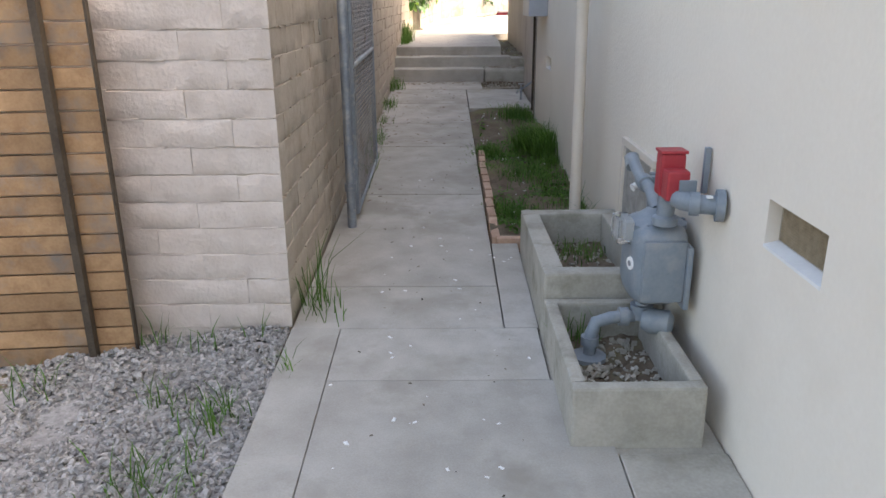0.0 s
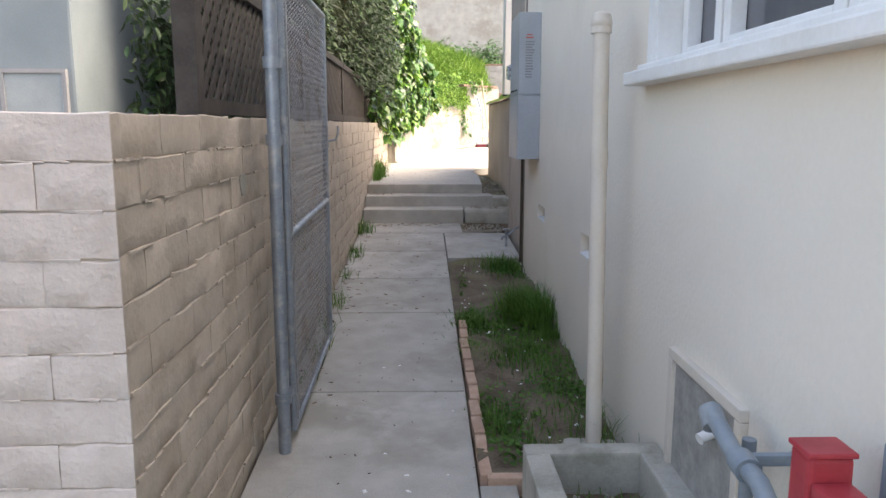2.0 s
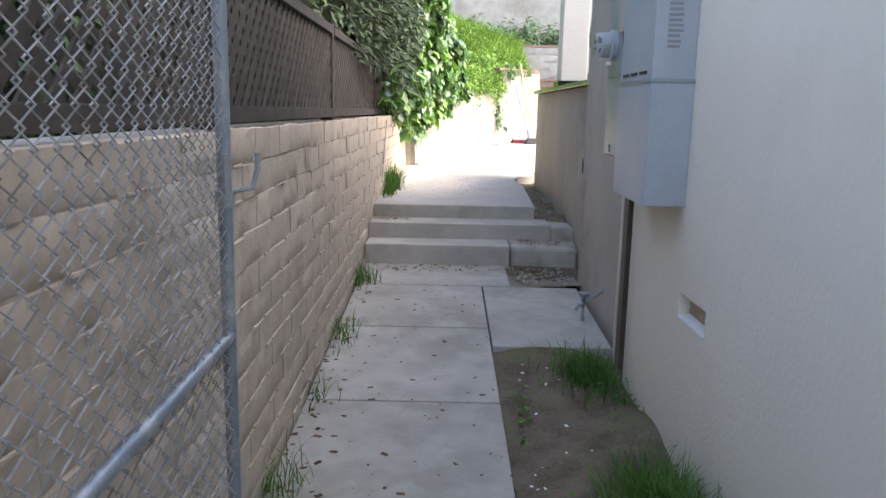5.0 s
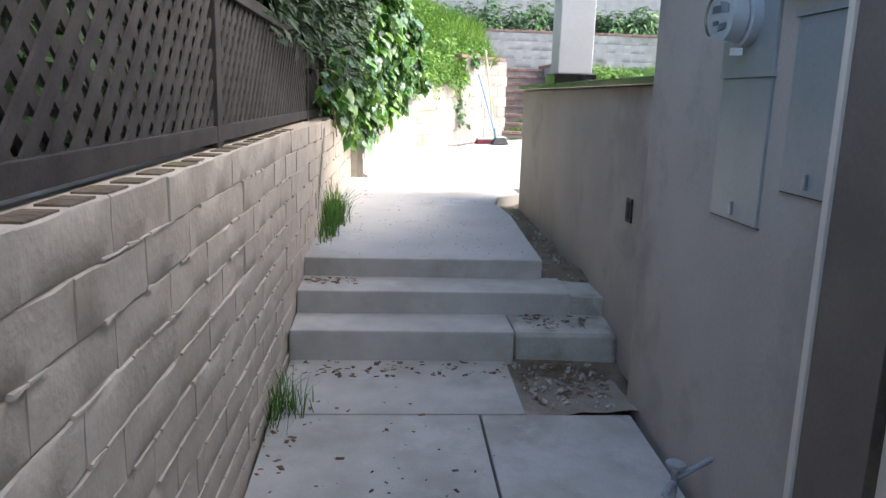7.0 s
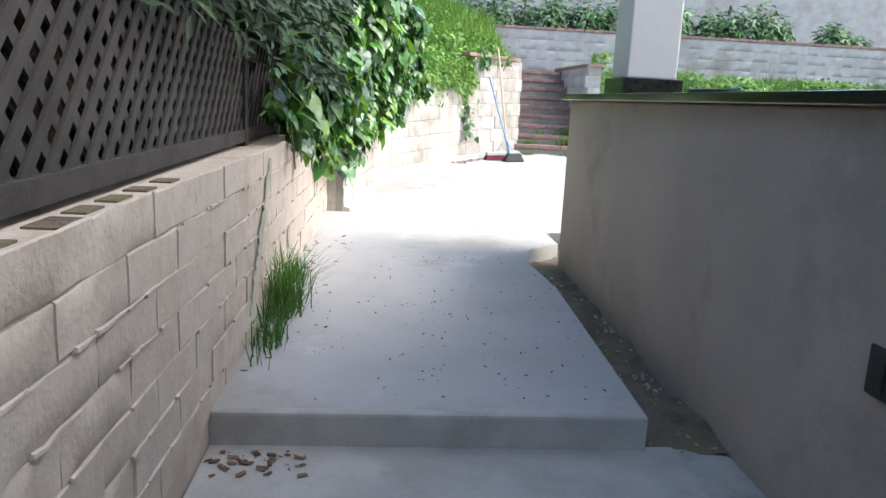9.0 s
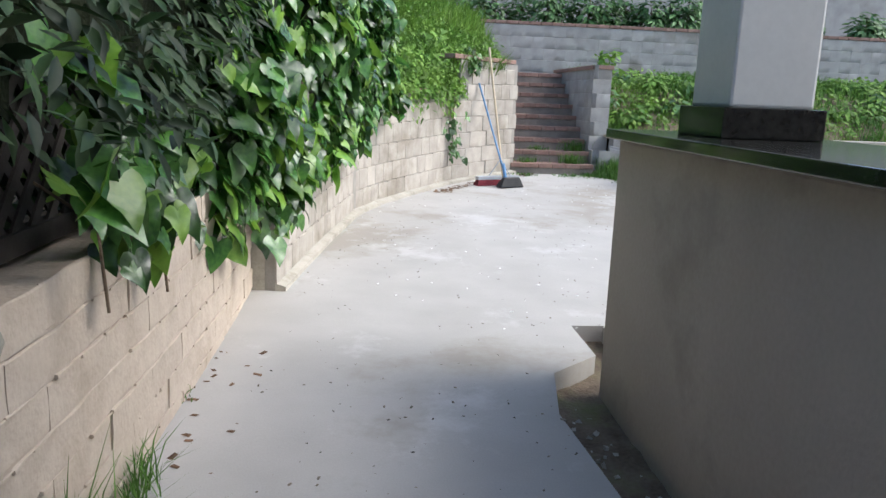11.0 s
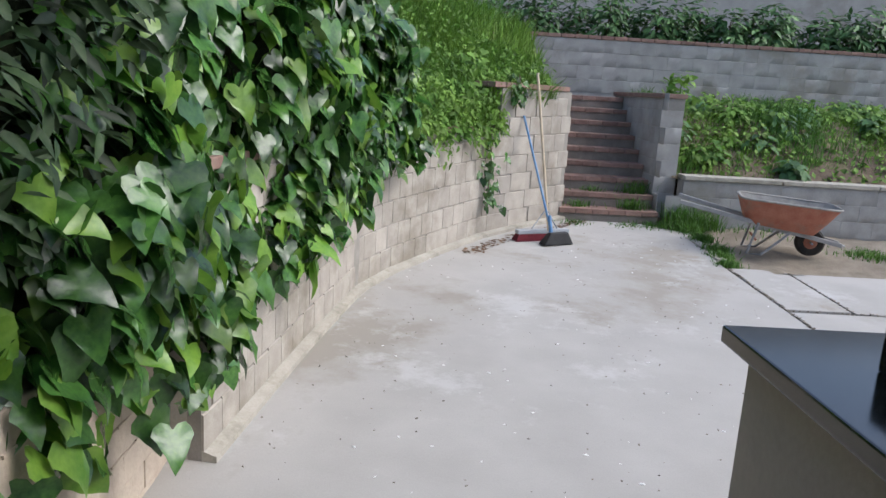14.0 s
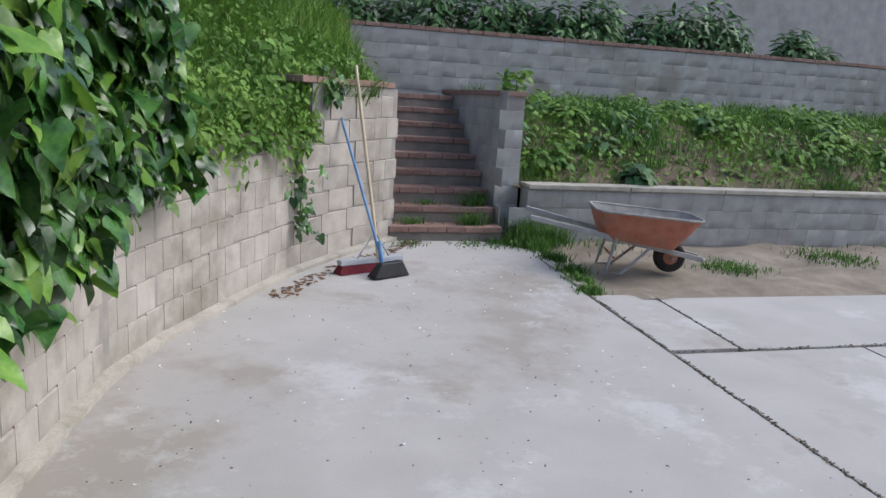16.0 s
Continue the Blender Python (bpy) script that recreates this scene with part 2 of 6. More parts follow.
# ---- builders ----
class B:
    """Collects vertices and faces for one mesh."""

    def __init__(self):
        self.v, self.f = [], []

    def add(self, vs, fs):
        k = len(self.v)
        self.v += [tuple(p) for p in vs]
        self.f += [tuple(i + k for i in f) for f in fs]
        return self

    def hexa(self, lo, hi):
        """Two quads of corners, below and above, each counter-clockwise from above."""
        return self.add([*lo, *hi], [(3, 2, 1, 0), (4, 5, 6, 7), (0, 1, 5, 4), (1, 2, 6, 5), (2, 3, 7, 6), (3, 0, 4, 7)])

    def box(self, x0, x1, y0, y1, z0, z1):
        q = [(x0, y0), (x1, y0), (x1, y1), (x0, y1)]
        return self.hexa([(*p, z0) for p in q], [(*p, z1) for p in q])

    def tube(self, pts, r, n=8, r2=None, caps=True):
        pts = [Vector(p) for p in pts]
        m = len(pts)
        vs, fs, side = [], [], None
        for i, p in enumerate(pts):
            d = (pts[min(i + 1, m - 1)] - pts[max(i - 1, 0)]).normalized()
            if side is None:
                side = d.orthogonal().normalized()
            side = (side - d * side.dot(d)).normalized()
            up = d.cross(side)
            rr = r if r2 is None else r + (r2 - r) * i / max(1, m - 1)
            vs += [p + (side * math.cos(2 * math.pi * j / n) + up * math.sin(2 * math.pi * j / n)) * rr for j in range(n)]
        for i in range(m - 1):
            fs += [(i * n + j, i * n + (j + 1) % n, (i + 1) * n + (j + 1) % n, (i + 1) * n + j) for j in range(n)]
        if caps:
            fs += [tuple(reversed(range(n))), tuple(range((m - 1) * n, m * n))]
        return self.add(vs, fs)

    def lathe(self, origin, axis, profile, n=20):
        """profile: (distance along the axis, radius)."""
        o, a = Vector(origin), Vector(axis).normalized()
        s = a.orthogonal().normalized()
        u = a.cross(s)
        vs, fs = [], []
        for d, r in profile:
            vs += [o + a * d + (s * math.cos(2 * math.pi * j / n) + u * math.sin(2 * math.pi * j / n)) * r for j in range(n)]
        for i in range(len(profile) - 1):
            fs += [(i * n + j, i * n + (j + 1) % n, (i + 1) * n + (j + 1) % n, (i + 1) * n + j) for j in range(n)]
        fs += [tuple(reversed(range(n))), tuple(range((len(profile) - 1) * n, len(profile) * n))]
        return self.add(vs, fs)

    def prism(self, pts, up):
        """A flat outline (list of points) pushed along the vector up."""
        n = len(pts)
        u = Vector(up)
        return self.add([*[Vector(p) for p in pts], *[Vector(p) + u for p in pts]],
                        [tuple(reversed(range(n))), tuple(range(n, 2 * n)), *[(i, (i + 1) % n, n + (i + 1) % n, n + i) for i in range(n)]])

    def mesh(self, name, material, bevel=0.0, smooth=False, jag=0.0, segments=2):
        me = bpy.data.meshes.new(name)
        me.from_pydata(self.v, [], self.f)
        if bevel or jag:
            bm = bmesh.new()
            bm.from_mesh(me)
            bmesh.ops.recalc_face_normals(bm, faces=bm.faces)
            if bevel:
                bmesh.ops.bevel(bm, geom=bm.edges[:], offset=bevel, segments=segments, affect="EDGES", profile=0.6, clamp_overlap=True)
            if jag:
                for v in bm.verts:
                    v.co += noise.noise_vector(v.co * 9.0) * jag
            bm.to_mesh(me)
            bm.free()
        if smooth:
            me.polygons.foreach_set("use_smooth", [True] * len(me.polygons))
            me.set_sharp_from_angle(angle=radians(40))
        me.materials.append(material)
        return me


SPOT = {}


def thing(name, at, label, category, group="", kind=""):
    """A thing: an Empty at its base, under which the parts go."""
    ob = new(name)
    ob.empty_display_size = 0.1
    ob.location = at
    SPOT[ob] = Vector(at)
    return tagged(ob, label, category, group, kind)


def part(name, b, material, parent, label="", **kw):
    """One mesh in world coordinates, under a thing or a part."""
    ob = new(name, b.mesh(name, material, **kw))
    ob.parent = parent
    ob.location = -SPOT.get(parent, Vector((0, 0, 0)))
    return tagged(ob, label)


def whole(name, b, material, label, category, kind="", group="", **kw):
    return tagged(new(name, b.mesh(name, material, **kw)), label, category, group, kind)


def piece(name, me, m, parent):
    ob = new(name, me)
    ob.parent = parent
    ob.matrix_basis = Matrix.Translation(-SPOT.get(parent, Vector((0, 0, 0)))) @ m
    return ob


def low(y):
    return 0.0447 * (y - 3.33)


def high(y):
    return 0.80 + 0.0141 * (y - 11.9) + 0.0269 * max(0.0, y - 15.59)


R = random.Random(7)


def block_meshes(name, l, h, d, material, count=6, bevel=0.008, jag=0.004):
    """Alike blocks with slightly uneven edges: along x, out of the wall along -y, standing on z = 0."""
    out = []
    for k in range(count):
        b = B()
        nx = 5
        e = bevel
        vs, fs = [], []
        for i in range(nx + 1):
            x = -l / 2 + l * i / nx
            q = [noise.noise((x * 11 + k * 17, j * 7.3, 2.0 * k)) * jag for j in range(8)]
            vs += [(x, 0, 0 + q[0]), (x, -d + e, q[0]), (x, -d + q[1], e + q[2]), (x, -d + q[3], h / 2), (x, -d + q[4], h - e + q[5]), (x, -d + e, h + q[5]), (x, 0, h + q[5])]
        n = 7
        for i in range(nx):
            fs += [(i * n + j, (i + 1) * n + j, (i + 1) * n + j + 1, i * n + j + 1) for j in range(n - 1)]
        fs += [tuple(range(n)), tuple(nx * n + j for j in reversed(range(n)))]
        b.add(vs, fs)
        me = b.mesh(name, material, smooth=True)
        out.append(me)
    return out


# ---- ground ----
g = B()
prof = [(-300, -0.35), (0, -0.35), (2.0, -0.2), (3.3, -0.09), (10.9, 0.24), (11.0, 0.28), (12.0, 0.62), (15.2, 0.74), (21.9, 0.98), (22.3, 1.2), (24.9, 2.3), (25.4, 3.0), (28.0, 3.5), (60, 8), (300, 30)]
vs, fs = [], []
xs = [-300, -40, -8, -0.9, 1.0, 8, 40, 300]
for y, z in prof:
    vs += [(x, y, z) for x in xs]
m = len(xs)
fs = [(i * m + j, i * m + j + 1, (i + 1) * m + j + 1, (i + 1) * m + j) for i in range(len(prof) - 1) for j in range(m - 1)]
whole("ground", g.add(vs, fs), SOIL, "bare dark earth under and around the yard", "ground", "structure")


def slab(x0, x1, y0, y1, fn, thick=0.12, gap=0.006):
    b = B()
    x0, x1, y0, y1 = x0 + gap, x1 - gap, y0 + gap, y1 - gap
    q = [(x0, y0), (x1, y0), (x1, y1), (x0, y1)]
    return b.hexa([(x, y, fn(y) - thick) for x, y in q], [(x, y, fn(y)) for x, y in q])


path = whole("pavement", B().hexa([(-0.76, -3, low(-3) - 0.2), (0.28, -3, low(-3) - 0.2), (0.28, 10.95, 0.1), (-0.76, 10.95, 0.1)],
                                  [(-0.76, -3, low(-3) - 0.03), (0.28, -3, low(-3) - 0.03), (0.28, 10.95, low(10.95) - 0.03), (-0.76, 10.95, low(10.95) - 0.03)]),
             OLD_CONCRETE, "grey concrete footpath of cast slabs with dark joints", "path", "structure")
for y0, y1 in ((-3, -0.6), (-0.6, 0.9), (0.9, 2.83), (2.83, 3.31)):
    part("slab", slab(-0.52, 0.44 if y0 > 2 else 0.62, y0, y1, low, gap=0.002), CONCRETE, path, bevel=0.002)
for y0, y1 in ((3.81, 5.53), (5.53, 7.1), (7.1, 8.2), (8.2, 9.40), (9.40, 10.45)):
    part("slab", slab(-0.76, 0.28, y0, y1, low), CONCRETE, path, bevel=0.006)
part("slab", slab(-0.76, 0.52, 10.45, 11.15, low), CONCRETE, path, bevel=0.006)
part("slab", slab(0.28, 0.45, 3.31, 4.47, low, gap=0.003), CONCRETE, path, bevel=0.003)
part("slab", slab(0.28, 1.06, 9.05, 10.45, low), CONCRETE, path, bevel=0.008)
part("slab", slab(0.62, 1.02, -3, 2.32, low, gap=0.003), OLD_CONCRETE, path, bevel=0.008)
part("slab", slab(0.44, 1.02, 2.32, 3.31, lambda y: low(y) - 0.01), OLD_CONCRETE, path, bevel=0.008)
part("kerb", slab(-0.76, -0.52, -3, 3.31, lambda y: low(y) + 0.004, gap=0.001), CONCRETE, path, bevel=0.003)
part("slab", slab(-0.76, 0.28, 3.31, 3.81, low, gap=0.003), CONCRETE, path, bevel=0.006)

# three concrete steps up to the patio
steps = whole("steps", B().box(-0.76, 1.1, 11.6, 11.9, 0.2, 0.55), OLD_CONCRETE, "three worn grey concrete steps between two walls", "steps", "structure")
for k, (y, z, x1) in enumerate(((11.14, 0.53, 0.56), (11.50, 0.675, 0.98), (11.88, 0.8035, 0.86))):
    part("step", B().box(-0.76, x1, y, y + (0.42 if k < 2 else 0.05), z - 0.22, z), CONCRETE, steps, bevel=0.012, jag=0.004)
part("broken_step", B().box(0.57, 1.2, 11.17, 11.58, 0.25, 0.515), OLD_CONCRETE, steps, "crumbled patched concrete block", bevel=0.03, jag=0.035)
part("broken_step", B().box(0.95, 1.22, 11.53, 11.95, 0.4, 0.655), OLD_CONCRETE, steps, "crumbled patched concrete block", bevel=0.03, jag=0.02)

patio = whole("patio", B().add([(x, y, high(y)) for x, y in ((-0.8, 11.9), (0.86, 11.9), (0.93, 13.75), (0.88, 14.4), (0.97, 14.86), (1.25, 15.1), (1.25, 15.59), (-0.8, 15.59), (3.36, 15.59), (3.34, 20.2), (3.5, 21.5), (3.0, 21.9), (2.0, 21.9), (-0.8, 21.9))],
                               [tuple(range(8)), (7, 6, 8, 9, 10, 11, 12, 13)]), PATIO, "large pale concrete patio floor with stains and scuffs", "patio", "structure")
solid = patio.modifiers.new("thick", "SOLIDIFY")
solid.thickness, solid.offset = 0.12, -1
for x0, x1, y0, y1 in ((3.36, 3.92, 18.83, 20.05), (3.92, 6.4, 18.80, 19.95), (6.4, 9.5, 18.80, 19.95), (3.36, 4.9, 16.8, 18.78), (4.9, 7.2, 16.8, 18.78), (7.2, 9.5, 16.8, 18.78), (3.36, 6.0, 8.9, 15.58), (6.0, 9.5, 8.9, 15.58), (3.36, 6.0, 15.6, 16.78), (6.0, 9.5, 15.6, 16.78)):
    part("slab", slab(x0, x1, y0, y1, high, gap=0.009), PATIO, patio, bevel=0.008)
whole("yard_floor", slab(1.43, 3.36, 8.9, 15.58, high), PATIO, "plain concrete floor behind the bar wall", "floor", "structure")

# ---- walls ----
TOP = 1.662
wall_left = whole("wall_left", B().box(-1.06, -0.775, 3.335, 11, -0.3, TOP - 0.012).hexa([(-1.06, 11, -0.3), (-0.775, 11, -0.3), (-0.68, 16.2, -0.3), (-0.97, 16.2, -0.3)], [(-1.06, 11, TOP - 0.012), (-0.775, 11, TOP - 0.012), (-0.68, 16.2, TOP - 0.012), (-0.97, 16.2, TOP - 0.012)]), PAINTED, "low beige painted masonry wall beside the path", "wall", "structure")
front = whole("wall_front", B().box(-2.6, -1.06, 3.335, 3.6, -0.3, TOP - 0.012), PINK_PAINT, "pale pinkish painted masonry wall facing the gravel", "wall", "structure")
COURSE = TOP / 13
painted = block_meshes("brick", 0.398, COURSE - 0.003, 0.007, PAINTED, 9, 0.004, 0.006)
pink = block_meshes("brick", 0.398, COURSE - 0.003, 0.007, PINK_PAINT, 9, 0.004, 0.006)
far_b = B()
for c in range(13):
    z = c * COURSE
    n = 0
    y = 3.33 + (0.2 if c % 2 else 0.0)
    while y < 16.0:
        if z > (low(y) if y < 11 else high(y)) - 0.14 and not (c == 12 and 6.05 < y < 6.45):
            bend = 0.0183 * max(0.0, y + 0.2 - 11)
            m4 = Matrix.Translation((-0.775 + bend + R.uniform(-0.004, 0.004), y + 0.2, z + R.uniform(-0.003, 0.003))) @ Matrix.Rotation(radians(90 - (1.05 if y > 10.8 else 0) + R.uniform(-0.6, 0.6)), 4, "Z")
            if y < 11:
                piece("brick", R.choice(painted), m4, wall_left)
            else:
                me = R.choice(painted)
                far_b.add([m4 @ v.co for v in me.vertices], [tuple(p.vertices) for p in me.polygons])
        y += 0.4
    if c % 2:
        piece("brick", painted[c % 7], Matrix.Translation((-0.775, 3.43, z)) @ Matrix.Rotation(radians(90), 4, "Z") @ Matrix.Diagonal((0.5, 1, 1, 1)), wall_left)
    x = -0.757 - (0.2 if c % 2 else 0.0)
    if c % 2:
        piece("brick", pink[c % 5], Matrix.Translation((-0.857, 3.335, z)) @ Matrix.Diagonal((0.5, 1, 1, 1)), front)
    while x > -2.5:
        piece("brick", R.choice(pink), Matrix.Translation((x - 0.2, 3.335 + R.uniform(-0.004, 0.004), z)), front)
        x -= 0.4
part("bricks", far_b, PAINTED, wall_left)["kind"] = "stuff"

# squeezed mortar ridges along the joints
ridge, ridge_front = B(), B()
for c in range(1, 13):
    y = 3.36
    while y < 15.9:
        step = R.uniform(0.04, 0.2)
        if R.random() < 0.45 and c * COURSE > (low(y) if y < 11 else high(y)):
            n = max(2, int(step / 0.05))
            ridge.tube([(-0.766 + 0.0183 * max(0.0, y + step * k / n - 11) + 0.004 * noise.noise((y * 9 + k, c, 0)), y + step * k / n, c * COURSE + 0.009 * noise.noise((y * 3 + 0.7 * k, c * 5, 1))) for k in range(n + 1)], R.uniform(0.004, 0.009), 5, 0.003)
        y += step
    x = -0.79
    while x > -2.4:
        step = R.uniform(0.04, 0.2)
        if R.random() < 0.4:
            n = max(2, int(step / 0.05))
            ridge_front.tube([(x - step * k / n, 3.328 + 0.002 * noise.noise((x * 9 + k, c, 4)), c * COURSE + 0.006 * noise.noise((x * 3 + 0.7 * k, c * 5, 6))) for k in range(n + 1)], R.uniform(0.003, 0.006), 5, 0.002)
        x -= step
part("mortar_ridges", ridge, PAINTED, wall_left, smooth=True)["kind"] = "stuff"
part("mortar_ridges", ridge_front, PINK_PAINT, front, smooth=True)["kind"] = "stuff"

# bare mortar showing through the paint
edge_a, edge_b = [], []
for k in range(26):
    u = k / 25
    yc, zc = 13.08 - 0.48 * u ** 1.1 + 0.03 * noise.noise((u * 9, 0, 0)), 1.61 - 0.66 * u
    edge_a.append((-0.763 + 0.0183 * (yc - 11), yc + 0.03 + 0.09 * abs(noise.noise((u * 14, 3, 0))), zc))
    edge_b.append((-0.763 + 0.0183 * (yc - 11), yc - 0.03 - 0.11 * abs(noise.noise((u * 11, 7, 0))), zc))
smear = B()
for k in range(25):
    q = [edge_a[k], edge_b[k], edge_b[k + 1], edge_a[k + 1]]
    smear.hexa(q, [(x + 0.006, y, z) for x, y, z in q])
part("mortar_smear", smear, OLD_CONCRETE, wall_left, "grey smear of bare mortar")
part("bare_patch", B().prism([(-0.767, 4.72 + (0.05 + 0.012 * math.sin(3 * a)) * math.cos(a), 1.365 + (0.06 + 0.012 * math.cos(2 * a)) * math.sin(a)) for a in [0.45 * k for k in range(14)]], (0.006, 0, 0)), OLD_CONCRETE, wall_left, "bare grey patch in the paint")

# house on the other side
HX = 1.02


def wall_x(x0, x1, y0, y1, z0, z1, holes):
    """A wall along y with openings (y0, y1, z0, z1) that go through it."""
    b = B()
    ys = sorted({y0, y1, *[h[0] for h in holes], *[h[1] for h in holes]})
    zs = sorted({z0, z1, *[h[2] for h in holes], *[h[3] for h in holes]})
    ny, nz = len(ys), len(zs)

    def solid_cell(i, j):
        if not (0 <= i < ny - 1 and 0 <= j < nz - 1):
            return False
        cy, cz = (ys[i] + ys[i + 1]) / 2, (zs[j] + zs[j + 1]) / 2
        return not any(h[0] < cy < h[1] and h[2] < cz < h[3] for h in holes)

    def at(k, i, j):
        return (k * ny + i) * nz + j

    b.v = [(x, y, z) for x in (x0, x1) for y in ys for z in zs]
    for i in range(ny - 1):
        for j in range(nz - 1):
            if solid_cell(i, j):
                b.f += [(at(0, i, j), at(0, i, j + 1), at(0, i + 1, j + 1), at(0, i + 1, j)), (at(1, i, j), at(1, i + 1, j), at(1, i + 1, j + 1), at(1, i, j + 1))]
                for di, dj, p, q in ((-1, 0, (i, j), (i, j + 1)), (1, 0, (i + 1, j + 1), (i + 1, j)), (0, -1, (i + 1, j), (i, j)), (0, 1, (i, j + 1), (i + 1, j + 1))):
                    if not solid_cell(i + di, j + dj):
                        b.f.append((at(0, *p), at(1, *p), at(1, *q), at(0, *q)))
    return b


VENTS = ((1.89, 2.27, 0.77, 0.92), (5.57, 5.97, 0.84, 0.97), (7.38, 7.72, 0.85, 0.96))
WIN = (1.9, 4.60, 1.86, 3.1)
whole("wall_house", wall_x(HX, HX + 0.2, -4, 8.62, -0.5, 4.3, (*VENTS, WIN)), STUCCO, "cream rough stucco house wall", "wall", "structure")
whole("wall_house_back", B().box(HX + 0.2, 8.0, -4, -3.8, -0.5, 4.3).box(7.8, 8.0, -3.8, 8.62, -0.5, 4.3), STUCCO, "cream stucco outer walls of the house", "wall", "structure")
whole("roof_house", B().box(HX - 0.12, 8.3, -4.3, 8.62, 4.3, 4.45), WHITE, "plain flat house roof with a shallow eave", "roof", "structure")
whole("wall_taupe", B().box(1.10, 1.32, 9.0, 10.66, -0.2, 3.9), GREY_STUCCO, "taupe stucco wall by the steps", "wall", "structure", bevel=0.01)
whole("wall_porch", B().box(1.32, 8.0, 8.66, 8.86, -0.2, 3.9), GREY_STUCCO, "taupe stucco wall at the back of the porch", "wall", "structure")
whole("bar_wall", B().box(1.20, 1.42, 10.66, 14.86, 0.3, 1.975), GREY_STUCCO, "taupe stucco half wall carrying a stone counter", "wall", "structure", bevel=0.012)
# unseen roof, added and sized to shade the steps and near patio
whole("shade_roof", B().box(1.1, 8.2, 8.66, 13.0, 3.9, 4.05), WHITE, "unseen plain roof added to shade the steps and near patio", "roof", "structure")
whole("porch_beam", B().box(1.44, 1.72, 13.01, 14.9, 3.9, 4.05), WHITE, "plain pale beam carried by the column", "beam", "structure", bevel=0.01)


# ---- curved block wall, stairs and terraces ----
def wall_run(name, pts, z0, z1s, thick, material, label):
    """A wall core along points; z1s: its top at each stretch."""
    b = B()
    for (x0, y0), (x1, y1), z1 in zip(pts, pts[1:], z1s):
        d = Vector((x1 - x0, y1 - y0, 0)).normalized()
        o = Vector((-d.y, d.x, 0)) * thick
        q = [(x0, y0), (x1, y1), (x1 + o.x, y1 + o.y), (x0 + o.x, y0 + o.y)]
        b.hexa([(*p, z0) for p in q], [(*p, z1) for p in q])
    return whole(name, b, material, label, "wall", "structure")


CURVE = [(-0.53, 16.2), (-0.43, 16.85), (-0.31, 17.6), (-0.09, 18.75), (0.14, 19.3), (0.58, 20.07), (1.0, 20.75), (1.5, 21.35), (2.08, 21.95)]


def along(s):
    for (x0, y0), (x1, y1) in zip(CURVE, CURVE[1:]):
        d = math.hypot(x1 - x0, y1 - y0)
        if s <= d:
            return x0 + (x1 - x0) * s / d, y0 + (y1 - y0) * s / d, math.atan2(y1 - y0, x1 - x0)
        s -= d
    return x1, y1, math.atan2(y1 - y0, x1 - x0)


LENGTH = sum(math.hypot(b[0] - a[0], b[1] - a[1]) for a, b in zip(CURVE, CURVE[1:]))
TALL = LENGTH - 1.42
cw = [along(LENGTH * k / 24) for k in range(25)]
curved = wall_run("wall_curved", [(x, y) for x, y, a in cw], 0.4, [2.60 if LENGTH * (k + 0.6) / 24 > TALL else 2.16 for k in range(24)], 0.22, MORTAR, "curved pale grey concrete block retaining wall")
half_blocks = block_meshes("block", 0.196, 0.195, 0.010, BLOCK, 5, 0.006, 0.003)
long_blocks = block_meshes("block", 0.395, 0.195, 0.010, BLOCK, 5, 0.006, 0.003)
for c in range(9):
    s = 0.1 * (c % 2)
    while s < LENGTH - 0.1:
        w = 0.2 if s < TALL - 0.2 else 0.4
        if s + w > LENGTH:
            w = 0.2
        x, y, a = along(s + w / 2)
        z = high(y) + 0.02 + 0.2 * c
        top = 2.60 if s > TALL else 2.16
        if z + 0.12 < top:
            piece("block", R.choice(half_blocks if w == 0.2 else long_blocks), Matrix.Translation((x, y, z + R.uniform(-0.003, 0.003))) @ Matrix.Rotation(a, 4, "Z"), curved)
        s += w
b = B()
for k in range(24):
    (x0, y0, a0), (x1, y1, a1) = cw[k], cw[k + 1]
    b.hexa([(x0, y0, 0.7), (x0 + 0.07 * math.sin(a0), y0 - 0.07 * math.cos(a0), 0.7), (x1 + 0.07 * math.sin(a1), y1 - 0.07 * math.cos(a1), 0.7), (x1, y1, 0.7)],
           [(x0, y0, high(y0) + 0.05), (x0 + 0.07 * math.sin(a0), y0 - 0.07 * math.cos(a0), high(y0) + 0.03), (x1 + 0.07 * math.sin(a1), y1 - 0.07 * math.cos(a1), high(y1) + 0.03), (x1, y1, high(y1) + 0.05)])
part("footing", b, OLD_CONCRETE, curved, "rough concrete footing strip")
capfull = []
for k in range(4):
    capfull.append(B().box(-0.1, 0.1, -0.02, 0.24, 0, 0.055).mesh("cap_brick", RED_BRICK, bevel=0.008, jag=0.003))
s = 0.1
while s < LENGTH - 0.02:
    x, y, a = along(s)
    piece("cap_brick", R.choice(capfull), Matrix.Translation((x, y, 2.605 if s > TALL else 2.165)) @ Matrix.Rotation(a + R.uniform(-0.02, 0.02), 4, "Z"), curved)
    s += 0.207
whole("wall_end_post", B().box(-0.70, -0.54, 16.21, 16.34, 0.7, 1.25), OLD_CONCRETE, "short brown concrete stub where two walls meet", "post", "structure", bevel=0.01)

